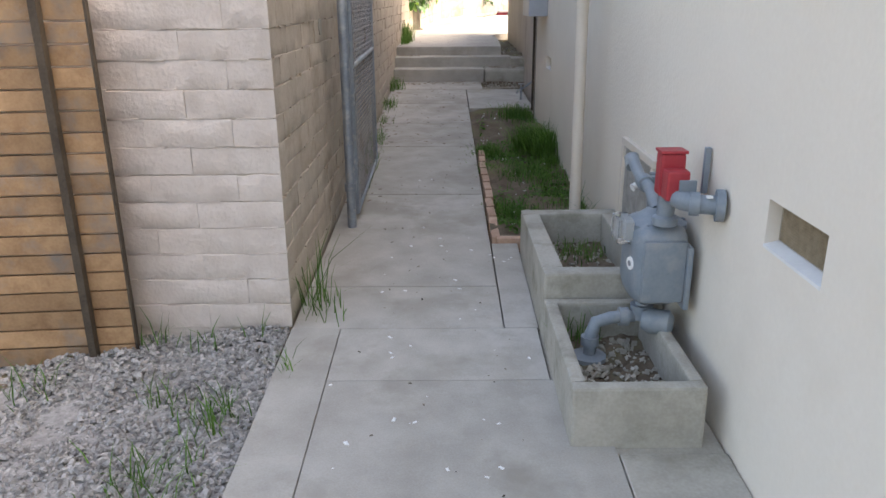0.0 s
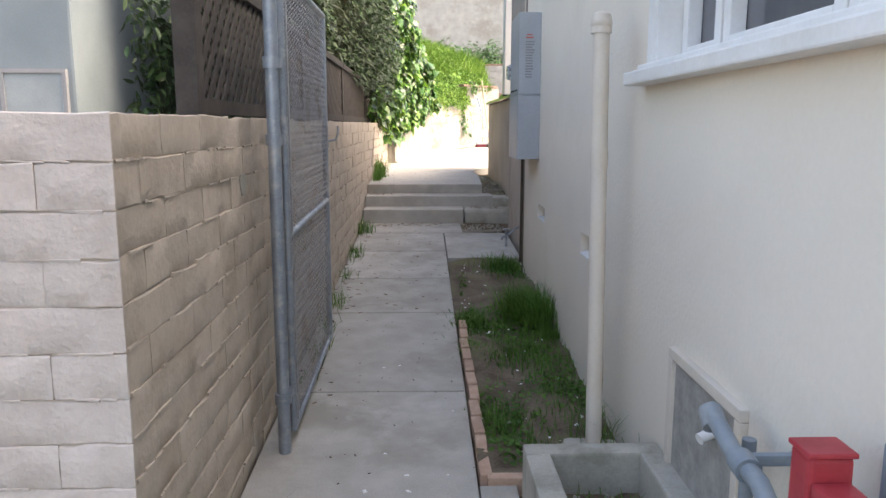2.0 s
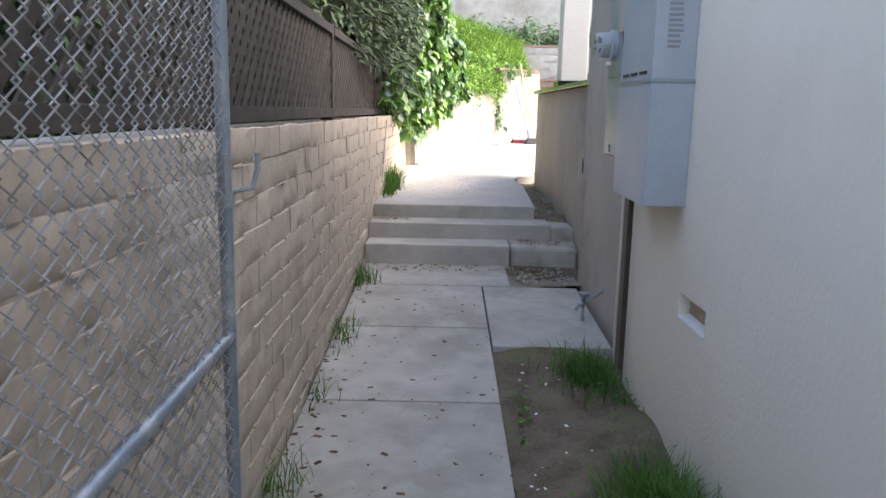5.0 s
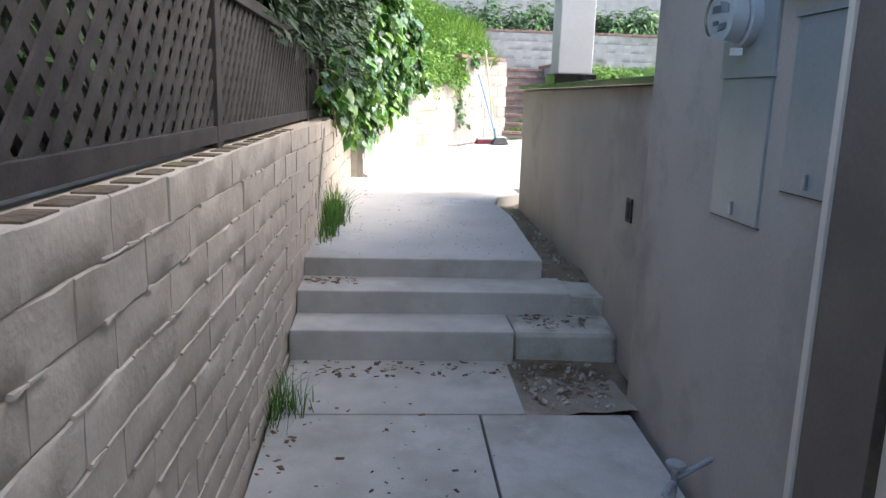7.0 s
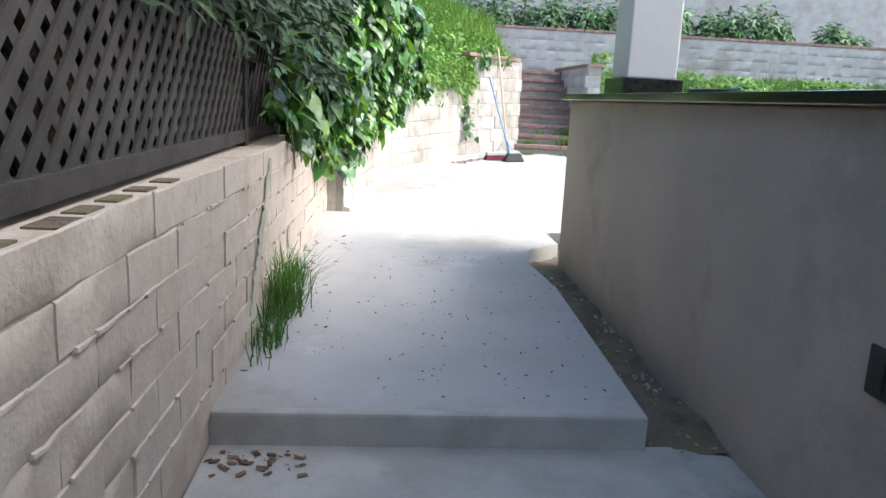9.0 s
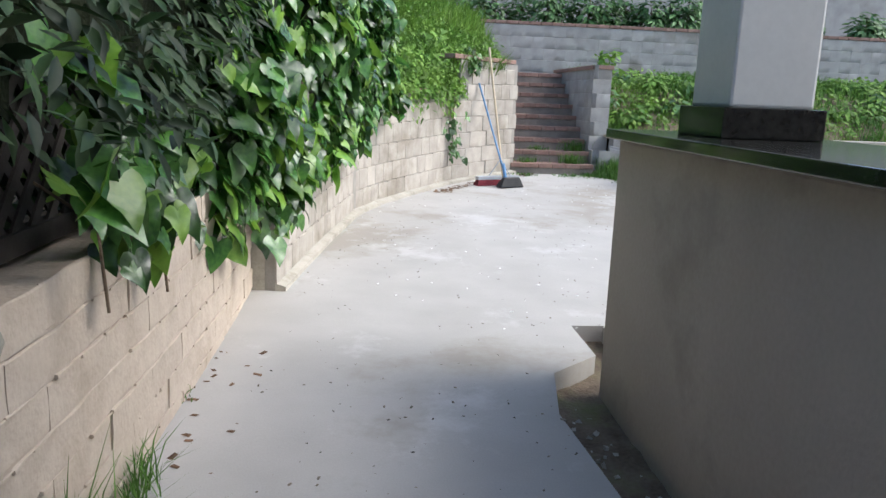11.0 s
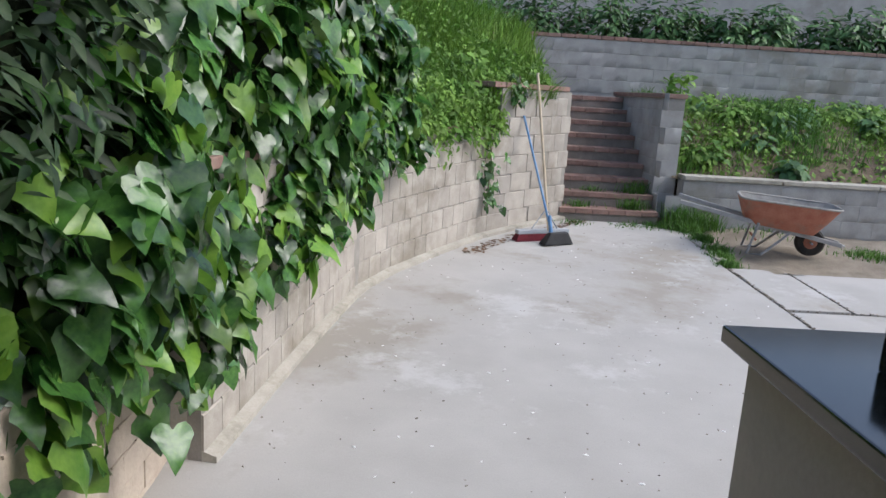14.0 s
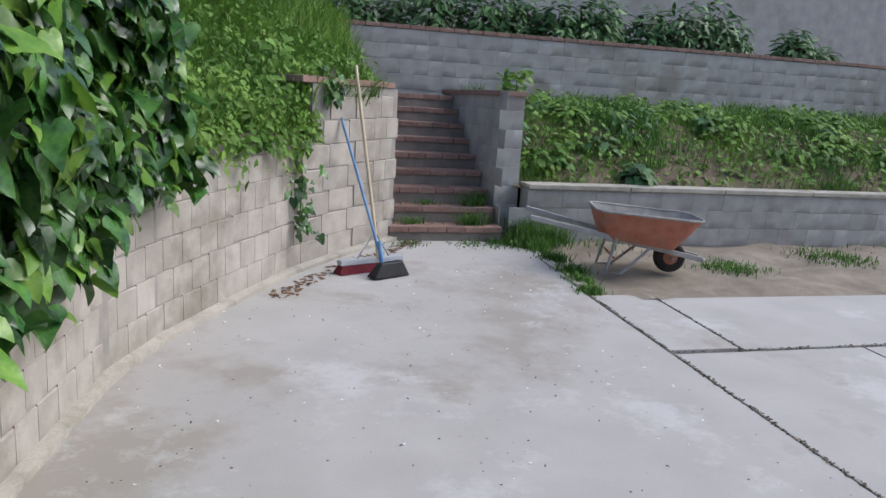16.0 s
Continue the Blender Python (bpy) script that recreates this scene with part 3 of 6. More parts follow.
# garden stairs with brick nosings
RISER = mat("grey_riser", (0.18, 0.16, 0.14), (0.27, 0.245, 0.215), 0.95, 6, 80, 0.4)
stairs = whole("garden_stairs", B().box(2.05, 3.24, 22.2, 25, 0.8, 1.2), GREY_BLOCK, "narrow garden stairs with red brick treads", "stairs", "structure")
nose = [B().box(-0.098, 0.098, 0, 0.3, 0, 0.06).mesh("tread_brick", RED_BRICK, bevel=0.006, jag=0.003) for k in range(4)]
for k in range(9):
    y, z = 21.88 + 0.27 * k, 1.09 + 0.165 * (k + 1)
    part("riser", B().box(2.04, 3.24, y + 0.02, y + 0.32, z - 0.3, z - 0.058), RISER, stairs)
    for j in range(6):
        piece("tread_brick", R.choice(nose), Matrix.Translation((2.14 + 0.2 * j, y, z - 0.056)), stairs)
flank = whole("wall_flank", B().box(3.25, 3.50, 22.22, 24.6, 0.8, 2.60), MORTAR, "grey block wall with a brick cap beside the stairs", "wall", "structure")
gblock = block_meshes("block", 0.3975, 0.198, 0.006, GREY_BLOCK, 6, 0.003, 0.003)
for c in range(8):
    z = 1.06 + 0.2 * c
    if z + 0.15 > 2.62:
        break
    piece("block", gblock[c % 6], Matrix.Translation((3.375, 22.222, z)) @ Matrix.Diagonal((0.68, 1, 1, 1)), flank)
    for j in range(6):
        piece("block", R.choice(gblock), Matrix.Translation((3.252, 22.42 + 0.4 * j - 0.2 * (c % 2), z)) @ Matrix.Rotation(radians(-90), 4, "Z"), flank)
part("cap", B().box(3.22, 3.53, 22.19, 24.6, 2.605, 2.66), RED_BRICK, flank, "red brick cap", bevel=0.008, jag=0.003)
whole("wall_stair_side", B().box(1.80, 2.05, 21.95, 24.6, 0.8, 2.58), GREY_BLOCK, "block wall closing the other side of the stairs", "wall", "structure")


def block_wall(name, x0, x1, y, z0, courses, label, capmat, material=GREY_BLOCK):
    w = whole(name, B().box(x0, x1, y + 0.002, y + 0.22, z0 - 0.4, z0 + 0.2 * courses - 0.005), GREY_BLOCK, label, "wall", "structure")
    for c in range(courses):
        x = x0 + 0.2 - 0.2 * (c % 2)
        while x < x1:
            piece("block", R.choice(gblock), Matrix.Translation((x, y, z0 + 0.2 * c + R.uniform(-0.002, 0.002))), w)
            x += 0.4
    x = x0
    while x < x1:
        if capmat is RED_BRICK:
            piece("cap_brick", R.choice(capfull), Matrix.Translation((x + 0.1, y, z0 + 0.2 * courses)), w)
            x += 0.206
        else:
            part("cap", B().box(x, min(x + 1.19, x1), y - 0.03, y + 0.25, z0 + 0.2 * courses, z0 + 0.2 * courses + 0.05), capmat, w, bevel=0.008)
            x += 1.2
    return w


block_wall("wall_low", 3.54, 11.5, 22.0, 1.06, 3, "low grey block terrace wall with a flat cap", OLD_CONCRETE)
block_wall("wall_upper", -1.5, 14.5, 24.95, 2.635, 4, "grey block retaining wall with a red brick cap", RED_BRICK)
whole("wall_top", B().box(-8, 20, 27.4, 27.7, 3.2, 6.2), GREY_BLOCK, "tall grey wall at the top of the slope", "wall", "structure")

# earth banks
def bank(name, x0, x1, y0, y1, fn, label, material, nx=26, ny=16):
    b = B()
    vs = []
    for j in range(ny + 1):
        for i in range(nx + 1):
            x, y = x0 + (x1 - x0) * i / nx, y0 + (y1 - y0) * j / ny
            vs.append((x, y, fn(x, y) + noise.noise((x * 1.7, y * 1.7, 3)) * 0.09 + noise.noise((x * 6, y * 6, 1)) * 0.03))
    b.add(vs, [(j * (nx + 1) + i, j * (nx + 1) + i + 1, (j + 1) * (nx + 1) + i + 1, (j + 1) * (nx + 1) + i) for j in range(ny) for i in range(nx)])
    return whole(name, b, material, label, "bank", "structure", smooth=True)


def right_bank(x, y):
    t = max(0, min(1, (y - 22.2) / 2.7))
    return 1.62 + 0.55 * min(1, t * 2.2) + 0.42 * t


def left_bank(x, y):
    s = x - 0.62 * (y - 20.0)
    return 2.1 + max(0, min(1.3, 0.35 * (0.6 - s))) + 0.30 * max(0, min(2.2, y - 21.5))


bank("bank_right", 3.45, 12, 22.15, 24.96, right_bank, "grassy earth bank above the low wall", SOIL)
bank("bank_left", -3.5, 1.85, 19.6, 24.96, lambda x, y: left_bank(x, y) - (2.5 if math.hypot(max(0, x - (0.64 * (y - 19.6) - 0.05)), 0) > 0 else 0), "weedy earth bank behind the curved wall", SOIL, 40, 40)
bank("bank_top", -6, 16, 25.1, 27.4, lambda x, y: 3.35 + 0.12 * (y - 25), "planted earth terrace under the top wall", SOIL)
soil = bank("soil_strip", 0.285, 1.03, 4.52, 9.05, lambda x, y: low(y) - 0.035, "bare mossy soil strip beside the path", SOIL, 12, 60)
bank("soil_pocket", 0.5, 1.12, 10.45, 11.25, lambda x, y: 0.31, "littered earth pocket at the foot of the steps", DUST, 10, 10)
bank("soil_gap", 0.84, 1.3, 11.9, 15.65, lambda x, y: 0.66 + 0.02 * (y - 12), "crumbled dark earth gap along the wall", SOIL, 10, 60)
bank("dirt_yard", 3.4, 12, 19.9, 22.05, lambda x, y: high(y) - 0.03, "dusty bare earth in front of the low wall", DUST, 40, 14)
bank("gravel_bed", -8, -0.77, -4, 3.33, lambda x, y: low(y) - 0.05, "bed of loose pale gravel", GRAVEL, 40, 40)


# ---- leaves and grass ----
NP = np.random.default_rng(11)
HALF = [(0.11, 0.13), (0.29, 0.17), (0.44, 0.06), (0.50, -0.12), (0.385, -0.29), (0.33, -0.44), (0.23, -0.62), (0.13, -0.81)]
IVY_V = np.array([(0, 0, 0), (0, -0.30, -0.01), (0, -0.65, -0.03), (0, -1.0, -0.16)] + [(sg * px, py, 0.34 * px - 0.75 * max(0.0, px - 0.24) - 0.16 * py * py) for sg in (1, -1) for px, py in HALF])
IVY_F = []
for k, flip in ((4, 1), (12, -1)):
    IVY_F += [t[::flip] for t in ((1, 0, k), (1, k, k + 1), (1, k + 1, k + 2), (1, k + 2, k + 3), (1, k + 3, k + 4), (1, k + 4, 2), (2, k + 4, k + 5), (2, k + 5, k + 6), (2, k + 6, k + 7), (2, k + 7, 3))]
LANCE_V = np.array([(0, 0, 0), (0.16, -0.3, 0.05), (0.17, -0.6, 0.04), (0, -1, -0.08), (-0.17, -0.6, 0.04), (-0.16, -0.3, 0.05), (0, -0.45, 0)])
LANCE_F = [(6, 0, 1), (6, 1, 2), (6, 2, 3), (6, 3, 4), (6, 4, 5), (6, 5, 0)]


def frames(nrm, tip):
    """Rotation matrices whose third column is the normal and whose second points away from the tip."""
    n = nrm / np.linalg.norm(nrm, axis=1, keepdims=True)
    yv = -(tip - n * np.sum(tip * n, axis=1, keepdims=True))
    yv /= np.linalg.norm(yv, axis=1, keepdims=True) + 1e-9
    return np.stack([np.cross(yv, n), yv, n], axis=2)


def leaf_mesh(name, tv, tf, pos, nrm, tip, size, material):
    r = frames(nrm, tip)
    v = np.einsum("nij,kj->nki", r, tv) * size[:, None, None] + pos[:, None, :]
    f = (np.array(tf)[None] + (np.arange(len(pos)) * len(tv))[:, None, None]).reshape(-1, 3)
    me = bpy.data.meshes.new(name)
    me.from_pydata(v.reshape(-1, 3).tolist(), [], f.tolist())
    me.polygons.foreach_set("use_smooth", [True] * len(me.polygons))
    me.materials.append(material)
    return me


def blades(pos, height, width, lean, material, name):
    """Bent grass blades, five corners each."""
    n = len(pos)
    a = NP.uniform(0, 2 * np.pi, n)
    d = np.stack([np.cos(a), np.sin(a), np.zeros(n)], 1)
    s = np.stack([-np.sin(a), np.cos(a), np.zeros(n)], 1)
    h = (height * NP.uniform(0.45, 1.2, n))[:, None]
    w = (width * NP.uniform(0.7, 1.3, n))[:, None]
    l = (lean * NP.uniform(0.1, 1.3, n))[:, None] * h
    up = np.array([[0, 0, 1.0]])
    v = np.stack([pos - s * w, pos + s * w, pos + s * w * 0.8 + d * l * 0.35 + up * h * 0.6, pos - s * w * 0.8 + d * l * 0.35 + up * h * 0.6, pos + d * l + up * h * 0.95], 1)
    f = np.array([(0, 1, 2), (0, 2, 3), (3, 2, 4)])[None] + (np.arange(n) * 5)[:, None, None]
    me = bpy.data.meshes.new(name)
    me.from_pydata(v.reshape(-1, 3).tolist(), [], f.reshape(-1, 3).tolist())
    me.materials.append(material)
    return me


# ivy hedge that spills over the walls
def face_x(y):
    return np.interp(y, [9.0, 12.0, 14.3, 16.2, 17.6, 18.7, 19.6, 20.3], [-0.92, -0.86, -0.74, -0.46, -0.16, 0.08, 0.38, 0.62])


def ivy_low(y):
    return np.interp(y, [11.8, 13.0, 14.3, 15.5, 16.2, 16.8, 17.8, 18.7, 19.3, 20.3], [2.2, 2.05, 1.74, 1.36, 1.34, 1.54, 1.68, 1.82, 2.05, 2.3])


def ivy_high(y):
    return np.interp(y, [11.5, 13, 15, 17.6, 18.6, 19.3], [3.6, 4.6, 4.8, 4.5, 3.4, 2.5])


def lump(y, z):
    return 0.10 * np.sin(y * 3.1 + z * 1.7) + 0.07 * np.sin(y * 6.3 - z * 4.1 + 1) + 0.05 * np.sin(z * 7 + y * 2)


ivy = thing("ivy_hedge", (-0.9, 15.5, 1.6), "tall glossy green ivy spilling over the wall", "ivy hedge")
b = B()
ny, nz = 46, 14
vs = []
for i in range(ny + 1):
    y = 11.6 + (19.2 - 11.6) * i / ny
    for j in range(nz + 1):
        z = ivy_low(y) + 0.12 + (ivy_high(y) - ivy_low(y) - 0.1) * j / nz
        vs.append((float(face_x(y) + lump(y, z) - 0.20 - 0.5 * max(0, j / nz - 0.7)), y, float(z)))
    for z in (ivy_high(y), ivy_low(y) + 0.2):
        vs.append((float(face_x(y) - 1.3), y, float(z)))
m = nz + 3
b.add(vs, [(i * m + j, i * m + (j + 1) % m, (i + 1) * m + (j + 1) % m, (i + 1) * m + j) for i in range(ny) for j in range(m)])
# closed dark shell behind the ivy leaves, in place of their inner shade
part("inner_growth", b, LEAF_SHADE, ivy, "dark core shell standing for the shade between the leaves")


def ivy_points(n, y0, y1):
    y = NP.uniform(y0, y1, n)
    u = NP.uniform(0, 1, n) ** 0.9
    z = ivy_low(y) + NP.normal(0, 0.06, n) + (ivy_high(y) - ivy_low(y)) * u
    x = face_x(y) + lump(y, z) + NP.normal(0, 0.055, n) - 0.5 * np.maximum(0, u - 0.7) - 0.05
    pos = np.stack([x, y, z], 1)
    nrm = np.stack([NP.normal(0.8, 0.45, n), NP.normal(-0.35, 0.55, n), NP.normal(0.5, 0.45, n)], 1)
    tip = np.stack([NP.normal(0.15, 0.3, n), NP.normal(0, 0.45, n), np.full(n, -1.0)], 1)
    return pos, nrm, tip


def thin(pos):
    """Only a fringe of ivy below the evergreen shrub."""
    return pos[:, 2] < 1.95 + 4 * np.maximum(0, pos[:, 1] - 14.9 + 0.3 * np.sin(pos[:, 2] * 4))


def ivy_leaves(n, y0, y1, material, name, lo=0.08, hi=0.175):
    pos, nrm, tip = ivy_points(n, y0, y1)
    q = thin(pos)
    pos, nrm, tip = pos[q], nrm[q], tip[q]
    n = len(pos)
    ob = new(name, leaf_mesh(name, IVY_V, IVY_F, pos, nrm, tip, NP.uniform(lo, hi, n), material))
    ob.parent, ob.location = ivy, -SPOT[ivy]
    ob["kind"] = "stuff"


ivy_leaves(6000, 12.6, 19.3, IVY, "leaves")
ivy_leaves(2600, 13.0, 19.3, IVY_NEW, "young_leaves", 0.07, 0.13)
LEAF_MESH = [leaf_mesh("leaf", IVY_V * NP.uniform(0.85, 1.15, (1, 3)) + NP.normal(0, 0.012, IVY_V.shape), IVY_F, np.zeros((1, 3)), np.array([[0, 0, 1.0]]), np.array([[0, -1.0, 0]]), np.array([1.0]), q) for q in (IVY, IVY, IVY, IVY_NEW, IVY_NEW)]
pos, nrm, tip = ivy_points(260, 13.2, 17.6)
pos[:, 2] = ivy_low(pos[:, 1]) + NP.uniform(-0.08, 0.3, 260) + NP.uniform(0, 1.1, 260) * np.clip(pos[:, 1] - 14.9, 0, 1)
pos[:, 0] = face_x(pos[:, 1]) + lump(pos[:, 1], pos[:, 2]) + NP.uniform(0.0, 0.07, 260)
rot = frames(nrm, tip)
for k in range(260):
    m4 = Matrix(rot[k].tolist()).to_4x4()
    piece("leaf", LEAF_MESH[k % 5], Matrix.Translation(pos[k].tolist()) @ m4 @ Matrix.Scale(float(NP.uniform(0.10, 0.17)), 4), ivy)

# dark evergreen shrub over the fence
shrub = thing("evergreen_shrub", (-1.5, 12.0, 1.0), "dense dark evergreen shrub leaning over the fence", "shrub")
part("trunk", B().tube([(-1.5, 12, 0.5), (-1.4, 12.1, 1.6), (-1.3, 12.3, 2.6), (-1.2, 12.2, 3.4)], 0.09, 8, 0.04), BARK, shrub, "dark bare trunk")
part("limb", B().tube([(-1.4, 12.1, 1.6), (-1.1, 11.4, 2.6), (-0.9, 10.8, 3.2)], 0.05, 6, 0.02), BARK, shrub)
part("limb", B().tube([(-1.4, 12.1, 1.8), (-0.95, 13.0, 2.4), (-0.8, 13.8, 2.9)], 0.05, 6, 0.02), BARK, shrub)
n = 11500
y = NP.uniform(9.3, 15.7, n)
z = 2.15 + 2.5 * NP.uniform(0, 1, n) ** 0.9 - 0.35 * np.clip((y - 12.5) / 1.5, 0, 1.2)
x = -0.78 + 0.16 * np.sin(y * 2.2) * np.sin(z * 2.7) + 0.22 * np.clip((y - 11.5) / 2, 0, 1) - 0.35 * np.clip((11 - y) / 1.5, 0, 1) - np.abs(NP.normal(0, 0.16, n)) + 0.04
keep = z > 2.3 - 0.25 * (y - 11)
keep &= (y < 13.6) | (z > 2.0) 
pos = np.stack([x, y, z], 1)[keep]
n = len(pos)
ob = new("leaves", leaf_mesh("leaves", LANCE_V * np.array([[0.8, 1, 1]]), LANCE_F, pos, np.stack([NP.normal(0.5, 0.6, n), NP.normal(-0.3, 0.5, n), NP.normal(0.8, 0.3, n)], 1),
                             np.stack([NP.normal(0.5, 0.4, n), NP.normal(-0.2, 0.6, n), NP.normal(-0.5, 0.4, n)], 1), NP.uniform(0.06, 0.12, n), SHRUB))
ob.parent, ob.location, ob["kind"] = shrub, -SPOT[shrub], "stuff"
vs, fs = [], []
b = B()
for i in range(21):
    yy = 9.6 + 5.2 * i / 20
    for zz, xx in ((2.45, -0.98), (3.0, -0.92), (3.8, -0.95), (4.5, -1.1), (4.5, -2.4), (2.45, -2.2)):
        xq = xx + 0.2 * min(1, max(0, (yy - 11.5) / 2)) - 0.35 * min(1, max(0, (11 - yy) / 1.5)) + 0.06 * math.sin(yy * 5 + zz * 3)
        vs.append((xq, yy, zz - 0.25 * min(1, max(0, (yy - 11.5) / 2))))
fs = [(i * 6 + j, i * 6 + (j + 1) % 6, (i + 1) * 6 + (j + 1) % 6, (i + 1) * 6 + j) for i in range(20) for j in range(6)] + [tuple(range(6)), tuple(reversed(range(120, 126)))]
# dark shell that fills the shrub's gaps with painted shade
part("inner_growth", b.add(vs, fs), LEAF_SHADE, shrub)


def tuft(x, y, z, r, n, h, label="tuft of green grass by the wall", w=0.0028, lean=0.95, sy=1.0):
    p = NP.normal(0, 1, (n, 3)) * np.array([[r, r * sy, 0]]) + np.array([[x, y, z]])
    ob = tagged(new("grass_tuft", blades(p, h, w, lean, GRASS, "grass_tuft")), label, "grass", "grass tufts", "stuff")
    return ob


for x, y, n, h, r in ((-0.69, 3.55, 34, 0.34, 0.04), (-0.60, 3.50, 22, 0.16, 0.05), (-0.70, 2.95, 14, 0.09, 0.03), (-0.70, 6.7, 40, 0.13, 0.06), (-0.70, 7.3, 60, 0.15, 0.06), (-0.70, 8.2, 40, 0.11, 0.05), (-0.70, 9.25, 70, 0.12, 0.05),
                      (-0.70, 10.45, 110, 0.20, 0.05), (-0.68, 9.0, 30, 0.08, 0.05), (-0.7, 6.2, 30, 0.10, 0.05), (-0.70, 5.7, 20, 0.08, 0.04)):
    tuft(x, y, low(y) - 0.005, r, n, h, sy=1.8)
for x, y, n, h, r in ((-0.66, 13.12, 330, 0.33, 0.05), (-0.66, 12.62, 110, 0.17, 0.04), (-0.67, 13.8, 90, 0.16, 0.03), (-0.72, 13.9, 40, 0.09, 0.02), (-0.72, 14.6, 40, 0.06, 0.02)):
    tuft(x, y, high(y) - 0.005, r, n, h, sy=3.0)
for x, y, n, h, r in ((0.84, 7.15, 620, 0.27, 0.09), (0.93, 6.85, 220, 0.36, 0.05), (0.80, 8.65, 330, 0.17, 0.10), (0.95, 8.0, 90, 0.10, 0.05), (0.62, 7.0, 160, 0.07, 0.10), (0.90, 4.9, 50, 0.30, 0.06), (0.94, 4.3, 30, 0.26, 0.05), (0.40, 6.9, 300, 0.12, 0.07), (0.36, 6.3, 160, 0.10, 0.04), (0.55, 6.3, 260, 0.09, 0.12), (0.8, 6.2, 320, 0.10, 0.12), (0.45, 5.2, 220, 0.09, 0.09), (0.85, 5.5, 200, 0.08, 0.1), (0.95, 6.6, 120, 0.1, 0.04), (0.6, 4.9, 150, 0.06, 0.12)):
    tuft(x, y, low(y) - 0.04, r, int(n * 1.7), h * 0.85, "clump of green grass on the soil strip", sy=1.8)
for x, y, n, h, r in ((-1.35, 3.2, 14, 0.24, 0.04), (-1.15, 3.2, 10, 0.22, 0.05), (-0.95, 2.6, 60, 0.13, 0.07), (-1.05, 2.2, 80, 0.13, 0.09), (-1.2, 2.75, 30, 0.1, 0.06), (-2.2, 2.4, 60, 0.12, 0.1), (-1.8, 2.8, 30, 0.14, 0.06), (-0.9, 3.2, 8, 0.18, 0.03), (-1.0, 1.8, 70, 0.13, 0.08)):
    tuft(x, y, low(y) - 0.05, r, n, h, "weeds coming up through the gravel")
for x, y, n, h, r in ((3.55, 21.9, 260, 0.30, 0.12), (2.9, 21.78, 260, 0.05, 0.12), (2.2, 21.78, 220, 0.05, 0.1), (3.42, 20.15, 300, 0.07, 0.06), (3.46, 20.45, 320, 0.08, 0.06), (3.52, 20.75, 320, 0.09, 0.07), (3.54, 21.2, 300, 0.1, 0.07), (3.5, 21.6, 350, 0.14, 0.09), (3.2, 21.85, 260, 0.08, 0.12), (3.8, 21.85, 260, 0.24, 0.10), (5.3, 20.9, 500, 0.06, 0.16), (6.9, 21.3, 700, 0.06, 0.22), (8.2, 21.4, 600, 0.06, 0.25), (3.0, 22.3, 120, 0.16, 0.1), (4.3, 21.9, 150, 0.1, 0.3)):
    tuft(x, y, high(y) - 0.02, r, n, h, "low weeds at the edge of the patio", w=0.005)

# low creeping weeds and moss on the soil strip
n = 5200
x, y = NP.uniform(0.36, 1.0, n), NP.uniform(4.6, 8.9, n)
ok = np.sin(x * 7 + y * 2.3) + np.sin(y * 4.1 - x * 3) + NP.uniform(-0.7, 0.7, n) > np.where((y > 7.2) & (x < 0.75), 1.2, 0.1)
x, y = x[ok], y[ok]
n = len(x)
z = np.array([low(c) - 0.03 + noise.noise((a * 1.7, c * 1.7, 3)) * 0.09 + noise.noise((a * 6, c * 6, 1)) * 0.03 for a, c in zip(x, y)]) + NP.uniform(0, 0.035, n)
tagged(new("creeping_weeds", leaf_mesh("creeping_weeds", LANCE_V * np.array([[2.0, 1, 1]]), LANCE_F, np.stack([x, y, z], 1), NP.normal(0, 0.4, (n, 3)) + np.array([[0, 0, 1.0]]), NP.normal(0, 1, (n, 3)), NP.uniform(0.015, 0.04, n), GRASS)), "low creeping green weeds on the soil", "weeds", "", "stuff")

for x, y, z, n, h in ((2.95, 22.02, 1.25, 160, 0.16), (2.3, 22.04, 1.25, 90, 0.10), (3.05, 22.28, 1.42, 110, 0.18), (2.5, 22.3, 1.42, 60, 0.08)):
    tuft(x, y, z, 0.09, n, h, "small weeds growing on the garden steps", w=0.005, sy=0.4)

# weeds on the banks
n = 26000
x, y = NP.uniform(3.55, 11.8, n), NP.uniform(22.25, 24.8, n)
keep = (np.sin(x * 2.1 + 1) * np.sin(y * 3 + x) + NP.uniform(-0.6, 1.1, n) > 0.0) & ((y > 22.5) | (np.sin(x * 1.9) > 0.0))
x, y = x[keep], y[keep]
z = np.array([right_bank(a, c) for a, c in zip(x, y)]) - 0.05
for sel, q, tall, words in ((np.sin(x * 2.6 + 0.8 * np.sin(y * 3)) > 0.1, GRASS, 0.27, "deep green tufted grass on the bank"), (np.sin(x * 2.6 + 0.8 * np.sin(y * 3)) <= 0.1, WEED, 0.17, "short bright green grass on the bank")):
    tagged(new("bank_grass", blades(np.stack([x, y, z], 1)[sel], tall, 0.006, 0.8, q, "bank_grass")), words, "grass", "", "stuff")
n = 5000
x, y = NP.uniform(3.55, 11.5, n), NP.uniform(22.3, 24.7, n)
z = np.array([right_bank(a, c) for a, c in zip(x, y)]) + NP.uniform(0, 0.22, n) * (0.6 + 0.4 * np.sin(x * 3))
tagged(new("bank_weeds", leaf_mesh("bank_weeds", LANCE_V * np.array([[1.8, 1, 1]]), LANCE_F, np.stack([x, y, z], 1), np.stack([NP.normal(0, 0.5, n), NP.normal(-0.5, 0.5, n), NP.normal(0.8, 0.3, n)], 1), NP.normal(0, 1, (n, 3)), NP.uniform(0.04, 0.11, n), WEED)), "broad-leaved weeds on the bank", "weeds", "", "stuff")
n = 26000
s = NP.uniform(TALL * 0.40, LENGTH, n)
